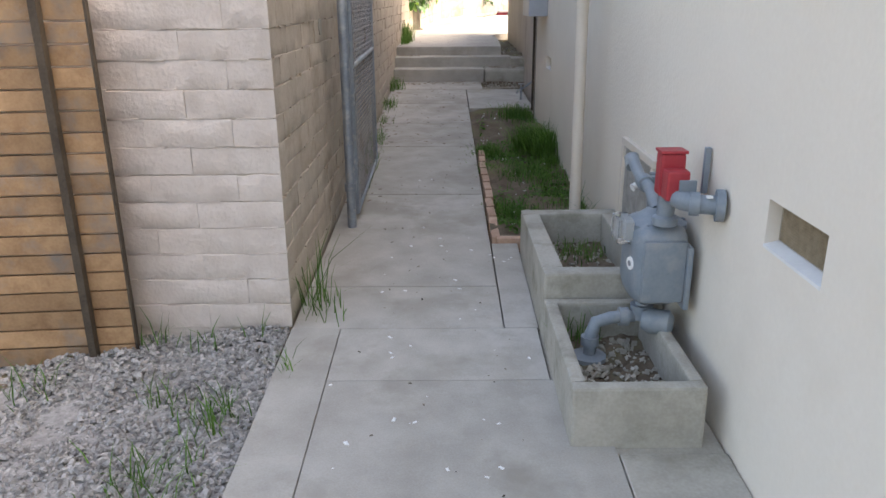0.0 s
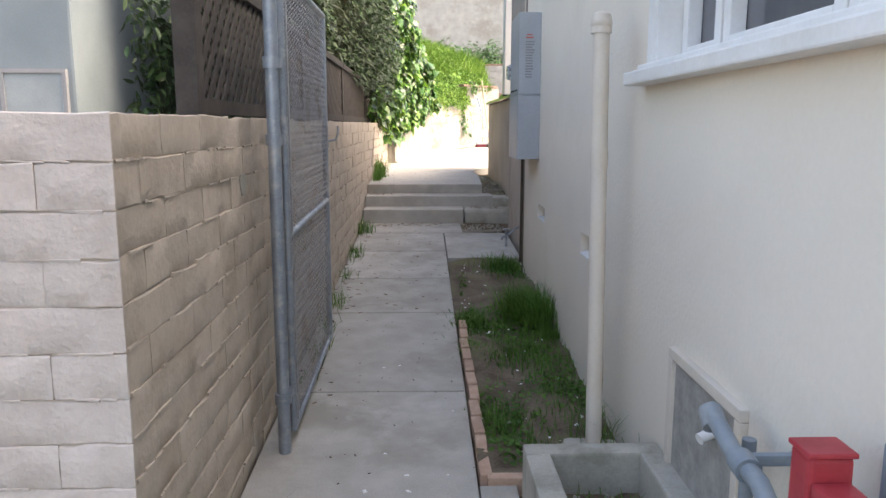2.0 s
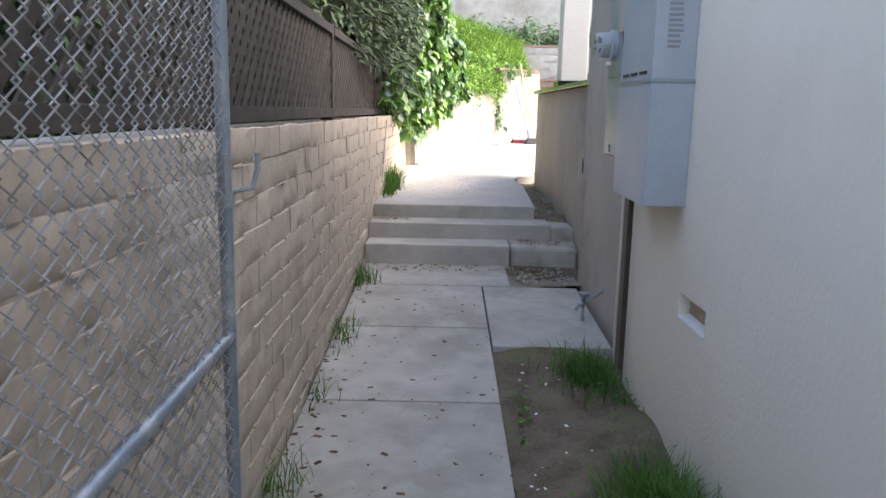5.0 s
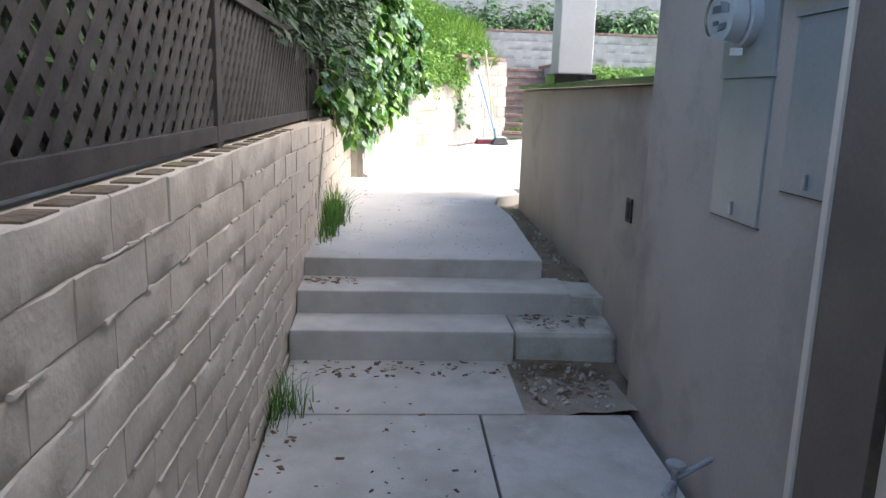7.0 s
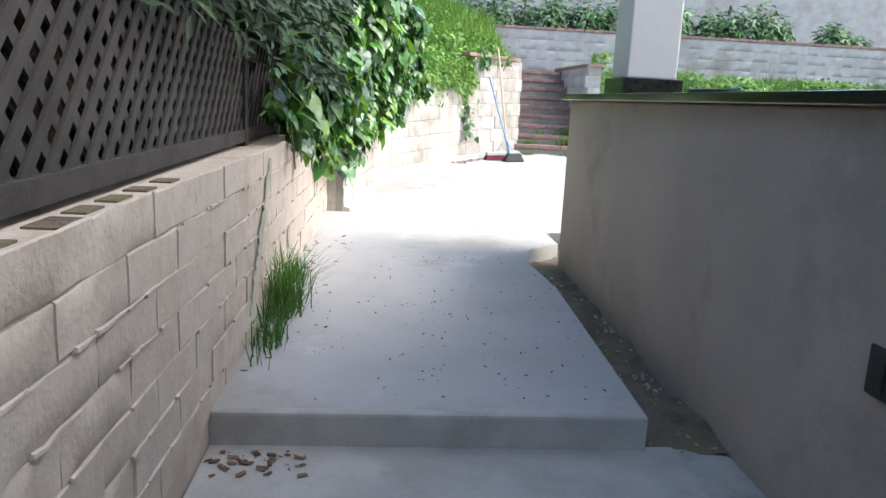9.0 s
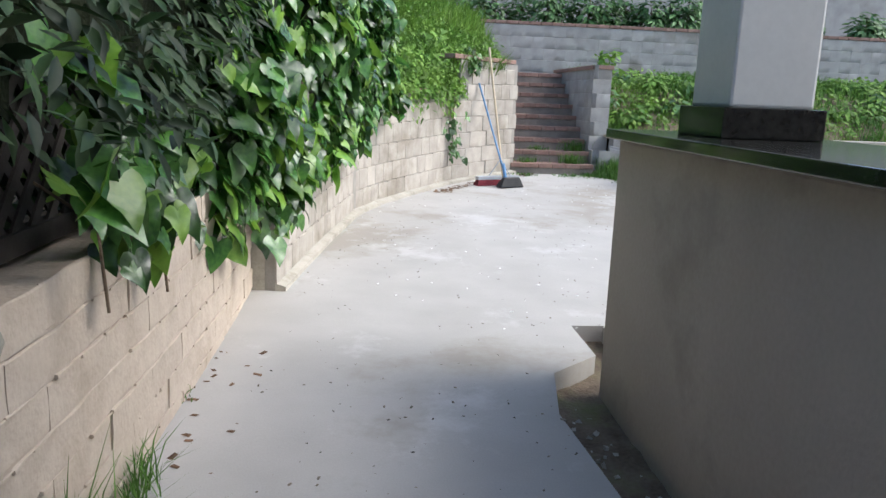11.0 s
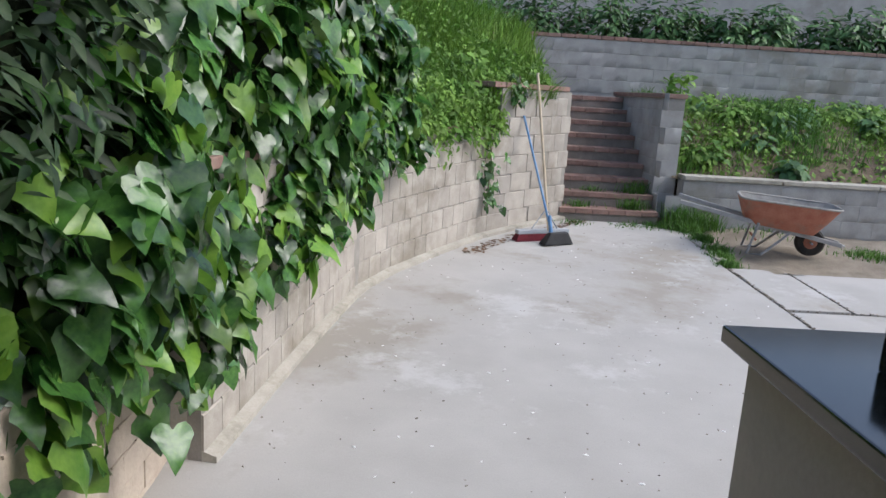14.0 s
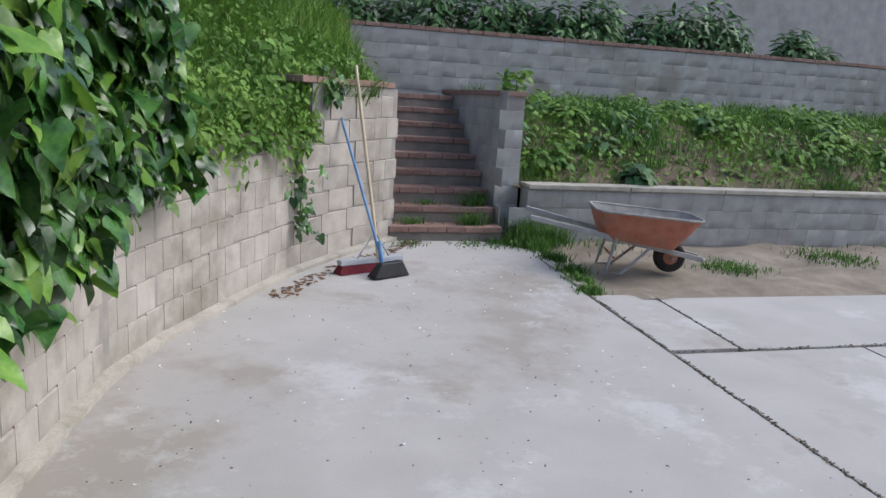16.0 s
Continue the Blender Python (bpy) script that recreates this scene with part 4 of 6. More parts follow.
w = 0.02 + 3.6 * NP.uniform(0, 1, n) ** 1.3
cv = np.array([along(q) for q in s])
x, y = cv[:, 0] - np.sin(cv[:, 2]) * w, cv[:, 1] + np.cos(cv[:, 2]) * w
ok = (y < 24.8) & (x < 1.85)
x, y, w, s = x[ok], y[ok], w[ok], s[ok]
z = np.array([left_bank(a, c) for a, c in zip(x, y)]) + np.where(s > TALL, 0.25, 0) * np.clip(1 - w, 0, 1)
n = len(x)
tagged(new("bank_grass", blades(np.stack([x, y, z], 1), 0.34, 0.007, 0.9, WEED, "bank_grass")), "long green grass hanging over the curved wall", "grass", "", "stuff")
k = n // 3
tagged(new("bank_weeds", leaf_mesh("bank_weeds", LANCE_V * np.array([[1.4, 1, 1]]), LANCE_F, np.stack([x, y, z + NP.uniform(0.1, 0.4, n)], 1)[:k], NP.normal(0, 0.6, (k, 3)) + np.array([[0.3, -0.4, 0.7]]), NP.normal(0, 1, (k, 3)), NP.uniform(0.04, 0.09, k), WEED)), "leafy weeds behind the curved wall", "weeds", "", "stuff")

n = 11000
x, y = NP.uniform(-1.5, 1.85, n), NP.uniform(20.3, 24.9, n)
ok = x < 0.64 * (y - 19.6) - 0.1
x, y = x[ok], y[ok]
z = np.array([left_bank(a, c) for a, c in zip(x, y)]) - 0.03
tagged(new("bank_grass", blades(np.stack([x, y, z], 1), 0.36, 0.008, 0.8, WEED, "bank_grass")), "tall green grass up the bank behind the curved wall", "grass", "", "stuff")

# weeds hanging over the cap of the lower stretch of the curved wall
n = 2600
s = NP.uniform(TALL * 0.62, TALL + 0.1, n)
cv = np.array([along(q) for q in s])
drop = np.abs(NP.normal(0, 0.16, n)) * (0.5 + 0.5 * np.sin(s * 4.3) ** 2)
out_by = NP.uniform(-0.25, 0.10, n)
pos = np.stack([cv[:, 0] + np.sin(cv[:, 2]) * out_by, cv[:, 1] - np.cos(cv[:, 2]) * out_by, np.where(out_by > 0.03, 2.27 - drop, 2.25 + drop * 1.4)], 1)
tagged(new("hanging_weeds", leaf_mesh("hanging_weeds", LANCE_V * np.array([[1.3, 1, 1]]), LANCE_F, pos, NP.normal(0, 0.5, (n, 3)) + np.array([[0.6, -0.6, 0.5]]), NP.normal(0, 0.6, (n, 3)) - np.array([[0, 0, 0.7]]), NP.uniform(0.04, 0.10, n), WEED)), "leafy green weeds hanging over the wall cap", "weeds", "", "stuff")

# taller weed clumps that break up the bank
for k in range(64):
    cx, cy = R.uniform(3.7, 11.0), R.uniform(22.4, 24.6)
    nl = R.randint(50, 110)
    rr = R.uniform(0.14, 0.30)
    d = NP.normal(0, 1, (nl, 3))
    d[:, 2] = np.abs(d[:, 2])
    d /= np.linalg.norm(d, axis=1, keepdims=True)
    pos = np.array([[cx, cy, right_bank(cx, cy)]]) + d * NP.uniform(0.2, 1, (nl, 1)) * rr * np.array([[1, 1, 1.1]])
    me = leaf_mesh("weed_clump", (LANCE_V if k % 3 else IVY_V) * np.array([[1.3 if k % 3 else 0.8, 1, 1]]), LANCE_F if k % 3 else IVY_F, pos, d * 0.6 + np.array([[0, -0.2, 0.8]]), d + np.array([[0, 0, -0.2]]), NP.uniform(0.07, 0.16, nl), (BUSH, WEED, GRASS, WEED)[k % 4])
    tagged(new("weed_clump", me), "leafy clump of weeds on the bank", "weeds", "weed clumps", "stuff")

# row of leafy bushes above the upper wall
for k in range(30):
    cx, cy = -1.2 + 0.40 * k + R.uniform(-0.08, 0.08), 25.65 + R.uniform(-0.15, 0.35)
    if 8.6 < cx < 9.5:
        continue
    hgt = R.uniform(0.65, 0.95) if cx < 8.6 else R.uniform(0.35, 0.6)
    bush = thing("bush", (cx, cy, 3.4), "leafy green bush on the upper terrace", "bush", "bushes above the upper wall")
    n = 330
    d = NP.normal(0, 1, (n, 3))
    d /= np.linalg.norm(d, axis=1, keepdims=True)
    d[:, 2] = np.abs(d[:, 2]) * 1.0 - 0.1
    pos = np.array([[cx, cy, 3.48]]) + d * np.array([[0.34, 0.34, hgt]]) * NP.uniform(0.45, 1.05, (n, 1))
    ob = new("leaves", leaf_mesh("leaves", LANCE_V * np.array([[0.9, 1, 1]]), LANCE_F, pos, d + NP.normal(0, 0.4, (n, 3)) + np.array([[0, -0.3, 0.7]]), d + NP.normal(0, 0.5, (n, 3)) - np.array([[0, 0, 0.3]]), NP.uniform(0.12, 0.22, n), BUSH))
    ob.parent, ob.location, ob["kind"] = bush, -SPOT[bush], "stuff"
    part("stem", B().tube([(cx, cy, 3.3), (cx + 0.03, cy, 3.5 + hgt * 0.6)], 0.02, 5, 0.008), BARK, bush)

# a hanging strand of ivy and the sprig over the tall block wall
for k in range(3):
    x, y, z0 = (-0.66, 13.62, 1.76) if k == 0 else ((-0.65, 13.85, 1.78) if k == 1 else (-0.60, 14.0, 1.72))
    vine = thing("ivy_strand", (x, y, z0), "young ivy strand hanging over the painted wall", "ivy", "ivy strands")
    part("stem", B().tube([(-0.9, y + 0.1, z0 + 0.1), (x - 0.03, y, z0), (x, y - 0.03, z0 - 0.25)], 0.005, 5), BARK, vine)
    for j in range(8):
        me = LEAF_MESH[(j + k) % 5]
        d = frames(np.array([[NP.normal(0.5, 0.3), NP.normal(-0.7, 0.3), 0.3]]), np.array([[NP.normal(0, 0.3), NP.normal(0, 0.3), -1.0]]))[0]
        piece("leaf", me, Matrix.Translation((x + NP.normal(0, 0.04), y + NP.normal(0, 0.07), z0 + 0.07 - 0.028 * j)) @ Matrix(d.tolist()).to_4x4() @ Matrix.Scale(float(NP.uniform(0.07, 0.11)), 4), vine)
for s0, z0, z1, nl in ((TALL - 0.15, 2.2, 1.35, 42), (TALL + 0.3, 2.75, 2.45, 26)):
    x, y, a = along(s0)
    vine = thing("ivy_strand", (x, y, z0), "thin strand of ivy hanging on the block wall", "ivy", "ivy strands")
    part("stem", B().tube([(x + 0.03, y - 0.03, z0), (x + 0.06, y - 0.05, (z0 + z1) / 2), (x + 0.02, y - 0.04, z1)], 0.006, 5), BARK, vine)
    t = NP.uniform(0, 1, nl)
    pos = np.stack([x + NP.normal(0.06, 0.06, nl), y + NP.normal(-0.07, 0.04, nl), z0 + (z1 - z0) * t], 1)
    ob = new("leaves", leaf_mesh("leaves", IVY_V, IVY_F, pos, NP.normal(0, 0.3, (nl, 3)) + np.array([[0.6, -0.8, 0.3]]), NP.normal(0, 0.4, (nl, 3)) - np.array([[0, 0, 1]]), NP.uniform(0.05, 0.1, nl), IVY))
    ob.parent, ob.location = vine, -SPOT[vine]
for cx, cy, cz, nl, rr in ((3.75, 23.2, 2.75, 60, 0.22), (0.9, 21.6, 2.75, 50, 0.2)):
    w = thing("tall_weed", (cx, cy, cz - 0.5), "tall leafy weed above the wall", "weed", "tall weeds")
    part("stem", B().tube([(cx, cy, cz - 0.7), (cx + 0.02, cy, cz + 0.1)], 0.008, 5), GRASS, w)
    pos = NP.normal(0, 0.5, (nl, 3)) * rr + np.array([[cx, cy, cz]])
    ob = new("leaves", leaf_mesh("leaves", IVY_V, IVY_F, pos, NP.normal(0, 0.4, (nl, 3)) + np.array([[0.1, -0.5, 0.7]]), NP.normal(0, 1, (nl, 3)), NP.uniform(0.06, 0.12, nl), WEED))
    ob.parent, ob.location = w, -SPOT[w]


# ---- fence and gate along the low wall ----
lat = thing("lattice_fence", (-0.9, 9.0, TOP), "weathered grey-brown wooden lattice fence on the wall", "fence")
LX, Z0, Z1, LY0, LY1 = -0.90, TOP + 0.03, 2.30, 4.55, 13.9
for y in (4.55, 7.25, 10.05, 13.3):
    part("post", B().box(LX - 0.07, LX + 0.025, y - 0.045, y + 0.045, TOP - 0.012, 2.34 if y > 5 else 2.9), LATTICE, lat, bevel=0.004)
for y0, y1 in ((4.595, 7.205), (7.295, 10.005), (10.095, 13.255), (13.345, 14.4)):
    part("bottom_rail", B().box(LX - 0.03, LX + 0.022, y0, y1, Z0 - 0.02, Z0 + 0.045), LATTICE, lat, bevel=0.003)
    part("top_rail", B().box(LX - 0.03, LX + 0.03, y0, y1, Z1 - 0.04, Z1 + 0.02), LATTICE, lat, bevel=0.003)
    h = Z1 - Z0
    y = y0 - h
    while y < y1:
        for sgn in (1, -1):
            # a slat runs from (y, Z0) up by its own slope, cut to the panel
            a, c = (y, y + h) if sgn > 0 else (y + h, y)
            t0, t1 = 0.0, 1.0
            lo_t, hi_t = sorted(((y0 - a) / (c - a), (y1 - a) / (c - a)))
            t0, t1 = max(t0, lo_t), min(t1, hi_t)
            if t1 - t0 > 0.06:
                p0, p1 = Vector((0, a + (c - a) * t0, Z0 + h * t0)), Vector((0, a + (c - a) * t1, Z0 + h * t1))
                d = (p1 - p0).normalized()
                w = Vector((0, -d.z, d.y)) * 0.0185
                xf = LX + (0.006 if sgn > 0 else -0.004)
                q = [(xf - 0.0045, *(p0 - w).yz), (xf - 0.0045, *(p1 - w).yz), (xf - 0.0045, *(p1 + w).yz), (xf - 0.0045, *(p0 + w).yz)]
                part("slat", B().prism(q, (0.009, 0, 0)), LATTICE, lat)
        y += 0.115

# hedge added so that the gaps in the lattice stay black
hedge = thing("hedge", (-1.5, 10, 0.4), "dark hedge added just behind the lattice fence to blacken its gaps", "hedge")
# near-black box core, standing for the shade inside the hedge
part("inner_growth", B().box(-2.1, -1.42, 7.4, 14.6, 0.2, 2.4), LEAF_SHADE, hedge, bevel=0.15, jag=0.1)
n = 6500
pos = np.stack([-1.40 + NP.normal(0.02, 0.07, n), NP.uniform(6.9, 14.6, n), NP.uniform(1.4, 2.75, n)], 1)
pos[:1500, 0], pos[:1500, 1] = NP.uniform(-2.2, -1.3, 1500), 7.35 + NP.normal(0, 0.1, 1500)
ob = new("leaves", leaf_mesh("leaves", LANCE_V, LANCE_F, pos, NP.normal(0, 0.4, (n, 3)) + np.array([[0.8, -0.3, 0.4]]), NP.normal(0, 0.6, (n, 3)) - np.array([[0, 0, 0.6]]), NP.uniform(0.06, 0.12, n), SHRUB))
ob.parent, ob.location, ob["kind"] = hedge, -SPOT[hedge], "stuff"

gate = thing("chain_link_gate", (-0.60, 4.78, low(4.8)), "open galvanised chain-link gate folded back along the wall", "gate")
GX = -0.615
zb = low(4.75)
part("hinge_post", B().tube([(-0.635, 4.80, zb - 0.05), (-0.635, 4.80, 2.55)], 0.030, 18), GALV, gate, smooth=True)
for z in (0.34, 1.56, 1.90):
    part("clamp", B().lathe((-0.635, 4.80, z), (0, 0, 1), [(-0.025, 0.033), (-0.025, 0.039), (0.025, 0.039), (0.025, 0.033)], 18).box(-0.645, -0.605, 4.83, 4.91, z - 0.022, z + 0.022), GALV, gate, smooth=True)
y0, y1 = 4.93, 6.40
zt = 2.32
for nm, p in (("frame_post", [(GX, y0, zb + 0.06), (GX, y0, zt)]), ("frame_post", [(GX, y1, zb + 0.11), (GX, y1, zt)]), ("frame_rail", [(GX, y0, zb + 0.07), (GX, y1, zb + 0.12)]), ("frame_rail", [(GX, y0, 1.10), (GX, y1, 1.13)]), ("frame_rail", [(GX, y0, zt), (GX, y1, zt)])):
    part(nm, B().tube(p, 0.018 if p[0][1] == p[1][1] and p[0][1] == y0 else 0.019, 12), GALV, gate, smooth=True)
for z in (0.5, 0.95, 1.35, 1.75):
    part("tension_band", B().lathe((GX, y0, z), (0, 0, 1), [(-0.012, 0.0185), (-0.012, 0.0225), (0.012, 0.0225), (0.012, 0.0185)], 14), GALV, gate)
part("tension_bar", B().box(GX + 0.012, GX + 0.02, y0 + 0.045, y0 + 0.062, zb + 0.1, zt - 0.04), WIRE, gate, "rusty flat bar")
b = B()
st = 0.062
k = 0
y = y0 + 0.05
while y < y1 - 0.01:
    pts, z, j = [], zb + 0.09, 0
    while z < zt:
        pts.append((GX + (0.010 if j % 2 else -0.002), y + (st / 2 if j % 2 else 0), z))
        z += st / 2
        j += 1
    pts2 = [(GX + (-0.002 if i % 2 else 0.010), y + (-st / 2 if i % 2 else 0) + 0.0, p[2]) for i, p in enumerate(pts)]
    b.tube(pts, 0.0026, 3, caps=False)
    b.tube([(p[0], max(y0, p[1]), p[2]) for p in pts2], 0.0026, 3, caps=False)
    y += st
part("wire_mesh", b, WIRE, gate, "diamond wire netting")
part("fork_latch", B().tube([(GX + 0.02, y1, 1.52), (GX + 0.07, y1 + 0.01, 1.53), (GX + 0.085, y1 + 0.01, 1.58), (GX + 0.085, y1 + 0.01, 1.62)], 0.008, 8).tube([(GX + 0.02, y1 - 0.05, 1.52), (GX + 0.02, y1 - 0.06, 1.62)], 0.008, 8).lathe((GX, y1, 1.50), (0, 0, 1), [(-0.02, 0.026), (0.02, 0.026)], 12), WIRE, gate, smooth=True)

# patches for the dirt and shade in open block cells atop the low wall
for k in range(24):
    y = 7.0 + 0.2 * k + R.uniform(-0.02, 0.02)
    part("cell", B().box(-0.865 + R.uniform(-0.01, 0.01), -0.79 + R.uniform(-0.02, 0.004), y, y + R.uniform(0.09, 0.14), TOP - 0.03, TOP - 0.007), SOIL, wall_left, "soil patch standing for the dirt and shade in a block cell")

# ---- timber fence by the gravel ----
fence = thing("slatted_fence", (-1.8, 3.1, -0.1), "orange-brown stained fence of narrow horizontal boards", "fence")
sl = [B().box(-0.5, 0.5, -0.012, 0.012, 0, 0.082).mesh("board", WOOD, bevel=0.003) for k in range(3)]
for k in range(20):
    z = -0.085 + 0.0905 * k
    piece("board", R.choice(sl), Matrix.Translation((-2.20, 3.14 - 0.045, z)) @ Matrix.Rotation(radians(5), 4, "Z") @ Matrix.Diagonal((1.06, 1, 1, 1)), fence)
    piece("board", R.choice(sl), Matrix.Translation((-1.555, 3.155, z)) @ Matrix.Rotation(radians(5), 4, "Z") @ Matrix.Diagonal((0.20, 1, 1, 1)), fence)
part("batten", B().box(-1.655, -1.62, 3.09, 3.13, -0.1, 1.73), DARK_WOOD, fence, "dark upright batten", bevel=0.003)
# dark strip in place of the shadow along the fence's end
part("edge_strip", B().box(-1.462, -1.452, 3.15, 3.18, -0.1, 1.73), DARK_WOOD, fence)

# ---- house fittings ----
for k, (y0, y1, z0, z1) in enumerate(VENTS):
    v = thing("wall_vent", (HX, (y0 + y1) / 2, z0), "small rusty mesh vent set in the stucco wall" if k == 0 else "small boarded vent set in the stucco wall", "vent", "foundation vents")
    b = B().box(HX + 0.05, HX + 0.06, y0, y1, z0, z1)
    part("screen", b, MESH if k == 0 else BOARD, v)
    if k == 0:
        g2 = B()
        for i in range(46):
            g2.tube([(HX + 0.046, y0 + (y1 - y0) * i / 45, z0), (HX + 0.046, y0 + (y1 - y0) * i / 45, z1)], 0.0012, 3, caps=False)
        for i in range(18):
            g2.tube([(HX + 0.046, y0, z0 + (z1 - z0) * i / 17), (HX + 0.046, y1, z0 + (z1 - z0) * i / 17)], 0.0012, 3, caps=False)
        part("wire_cloth", g2, MESH, v)
    else:
        part("screen_edge", B().box(HX + 0.03, HX + 0.05, y0, y0 + 0.04, z0, z1), DARK, v)
    part("sill", B().hexa([(HX - 0.003, y0, z0 - 0.008), (HX + 0.05, y0, z0 - 0.008), (HX + 0.05, y1, z0 - 0.008), (HX - 0.003, y1, z0 - 0.008)], [(HX - 0.003, y0, z0 + 0.002), (HX + 0.05, y0, z0 + 0.014), (HX + 0.05, y1, z0 + 0.014), (HX - 0.003, y1, z0 + 0.002)]), WHITE, v, "pale sloping ledge")

win = tagged(new("window_1", B().box(HX + 0.13, HX + 0.145, 1.9, 4.6, 1.86, 3.1).mesh("window_1", WINDOW_GLASS)), "white-painted wooden casement window with peeling sill", "window", "", "structure")
part("window_sill", B().box(HX - 0.10, HX + 0.12, 1.7, 4.74, 1.80, 1.855), WHITE, win, bevel=0.008, jag=0.003)
part("sill_lip", B().box(HX - 0.05, HX + 0.10, 1.72, 4.70, 1.855, 1.885), WHITE, win, bevel=0.006, jag=0.003)
part("window_frame", B().box(HX - 0.03, HX + 0.12, 4.50, 4.63, 1.885, 3.12), WHITE, win, bevel=0.005)
part("window_frame", B().box(HX - 0.03, HX + 0.12, 1.87, 4.50, 3.0, 3.12), WHITE, win, bevel=0.005)
for y in (4.46, 4.12, 4.04, 3.32, 3.25, 2.55, 2.48):
    part("sash_stile", B().box(HX + 0.07, HX + 0.128, y - 0.03, y + 0.03, 1.885, 3.0), WHITE, win, bevel=0.004)
for y0, y1 in ((4.15, 4.43), (3.35, 4.01), (2.58, 3.22), (1.9, 2.45)):
    part("sash_rail", B().box(HX + 0.07, HX + 0.128, y0, y1, 1.885, 1.935), WHITE, win, bevel=0.004)
blind = B()
for k in range(34):
    blind.box(HX + 0.16, HX + 0.185, 1.9, 4.6, 1.9 + 0.035 * k, 1.904 + 0.035 * k)
part("blind_slats", blind, BOX_GREY, win, "pale horizontal blind slats")

pipe = thing("vent_pipe", (0.84, 4.58, 0.1), "cream painted upright pipe with a domed cap", "pipe")
part("tube", B().tube([(0.85, 4.74, 0.02), (0.85, 4.82, 1.2), (0.85, 4.88, 2.08)], 0.038, 18), PIPE_CREAM, pipe, smooth=True)
part("cap", B().lathe((0.85, 4.88, 2.04), (0, 0, 1), [(0, 0.039), (0, 0.048), (0.03, 0.048), (0.03, 0.045), (0.04, 0.05), (0.06, 0.048), (0.085, 0.04), (0.10, 0.012)], 20), PIPE_CREAM, pipe, smooth=True)
part("coupling", B().lathe((0.85, 4.837, 1.44), (0, 0, 1), [(0, 0.038), (0, 0.041), (0.07, 0.041), (0.07, 0.038)], 18), PIPE_CREAM, pipe, smooth=True)
part("footing", B().box(0.72, 0.98, 4.60, 4.88, 0.0, 0.10), OLD_CONCRETE, pipe, bevel=0.03, jag=0.02)

hatch = thing("wall_hatch", (HX, 3.84, 0.2), "grey board hatch framed into the stucco wall", "hatch")
part("board", B().box(HX - 0.012, HX + 0.0, 3.54, 4.12, 0.16, 0.74), BARROW_IN, hatch)
part("frame", B().box(HX - 0.03, HX, 3.50, 4.16, 0.74, 0.78).box(HX - 0.03, HX, 4.12, 4.16, 0.16, 0.738).box(HX - 0.03, HX, 3.50, 3.54, 0.16, 0.738), PIPE_CREAM, hatch, bevel=0.004)
part("stub", B().tube([(HX - 0.01, 3.72, 0.62), (HX - 0.07, 3.70, 0.60)], 0.02, 10), WHITE, hatch, "short white plastic stub", smooth=True)


def planter(x0, x1, y0, y1, zb, zt, wall, fill, label):
    p = thing("concrete_planter", ((x0 + x1) / 2, (y0 + y1) / 2, zb), label, "planter", "planter boxes")
    for b in (B().box(x0, x1, y0, y0 + wall, zb, zt), B().box(x0, x1, y1 - wall, y1, zb, zt), B().box(x0, x0 + wall, y0 + wall + 0.001, y1 - wall - 0.001, zb, zt), B().box(x1 - wall, x1, y0 + wall + 0.001, y1 - wall - 0.001, zb, zt)):
        part("side", b, OLD_CONCRETE, p, bevel=0.012, jag=0.005)
    q = B()
    vs = [(x0 + wall / 2 + (x1 - x0 - wall) * i / 12, y0 + wall / 2 + (y1 - y0 - wall) * j / 16, fill + 0.03 * noise.noise((i * 0.6, j * 0.6, fill * 9))) for j in range(17) for i in range(13)]
    part("soil", q.add(vs, [(j * 13 + i, j * 13 + i + 1, (j + 1) * 13 + i + 1, (j + 1) * 13 + i) for j in range(16) for i in range(12)]), SOIL, p, "dry littered soil")
    return p


planter(0.45, 0.94, 2.36, 3.20, -0.06, 0.20, 0.055, 0.03, "low open concrete box around the gas pipe")
planter(0.45, 1.015, 3.215, 4.32, -0.02, 0.315, 0.10, 0.13, "raised rough concrete planter box")
tuft(0.75, 4.0, 0.13, 0.09, 120, 0.09, "small green weeds in the planter")
tuft(0.60, 3.08, 0.03, 0.05, 40, 0.16, "small green weeds in the planter")
rb = tagged(new("rubble", B().mesh("rubble", BARROW_IN)), "broken bits of concrete and stone", "rubble", "", "stuff")
vsum = B()
for k in range(700):
    where = R.random()
    if where < 0.45:
        p = (R.uniform(0.52, 0.88), R.uniform(2.43, 3.1), 0.035)
    elif where < 0.6:
        p = (R.uniform(0.6, 0.9), R.uniform(3.35, 4.2), 0.135)
    elif where < 0.85:
        yy = R.uniform(11.8, 14.7)
        p = (R.uniform(0.85, 1.18), yy, 0.66 + 0.02 * (yy - 12))
    else:
        p = (R.uniform(0.55, 1.05), R.uniform(10.5, 11.15), 0.33)
    sz = R.uniform(0.004, 0.018)
    m4 = Matrix.Translation(p) @ Euler((R.uniform(0, 6), R.uniform(0, 6), R.uniform(0, 6))).to_matrix().to_4x4() @ Matrix.Diagonal((sz, sz * R.uniform(0.5, 1), sz * R.uniform(0.4, 0.9), 1))
    vsum.add([m4 @ Vector(v) for v in ((-1, -1, -0.6), (1, -0.8, -0.7), (0.9, 1, -0.6), (-0.8, 0.9, -0.7), (-0.7, -0.6, 0.7), (0.7, -0.7, 0.6), (0.6, 0.7, 0.8), (-0.7, 0.6, 0.6))], [(3, 2, 1, 0), (4, 5, 6, 7), (0, 1, 5, 4), (1, 2, 6, 5), (2, 3, 7, 6), (3, 0, 4, 7)])
rb.data = vsum.mesh("rubble", OLD_CONCRETE)

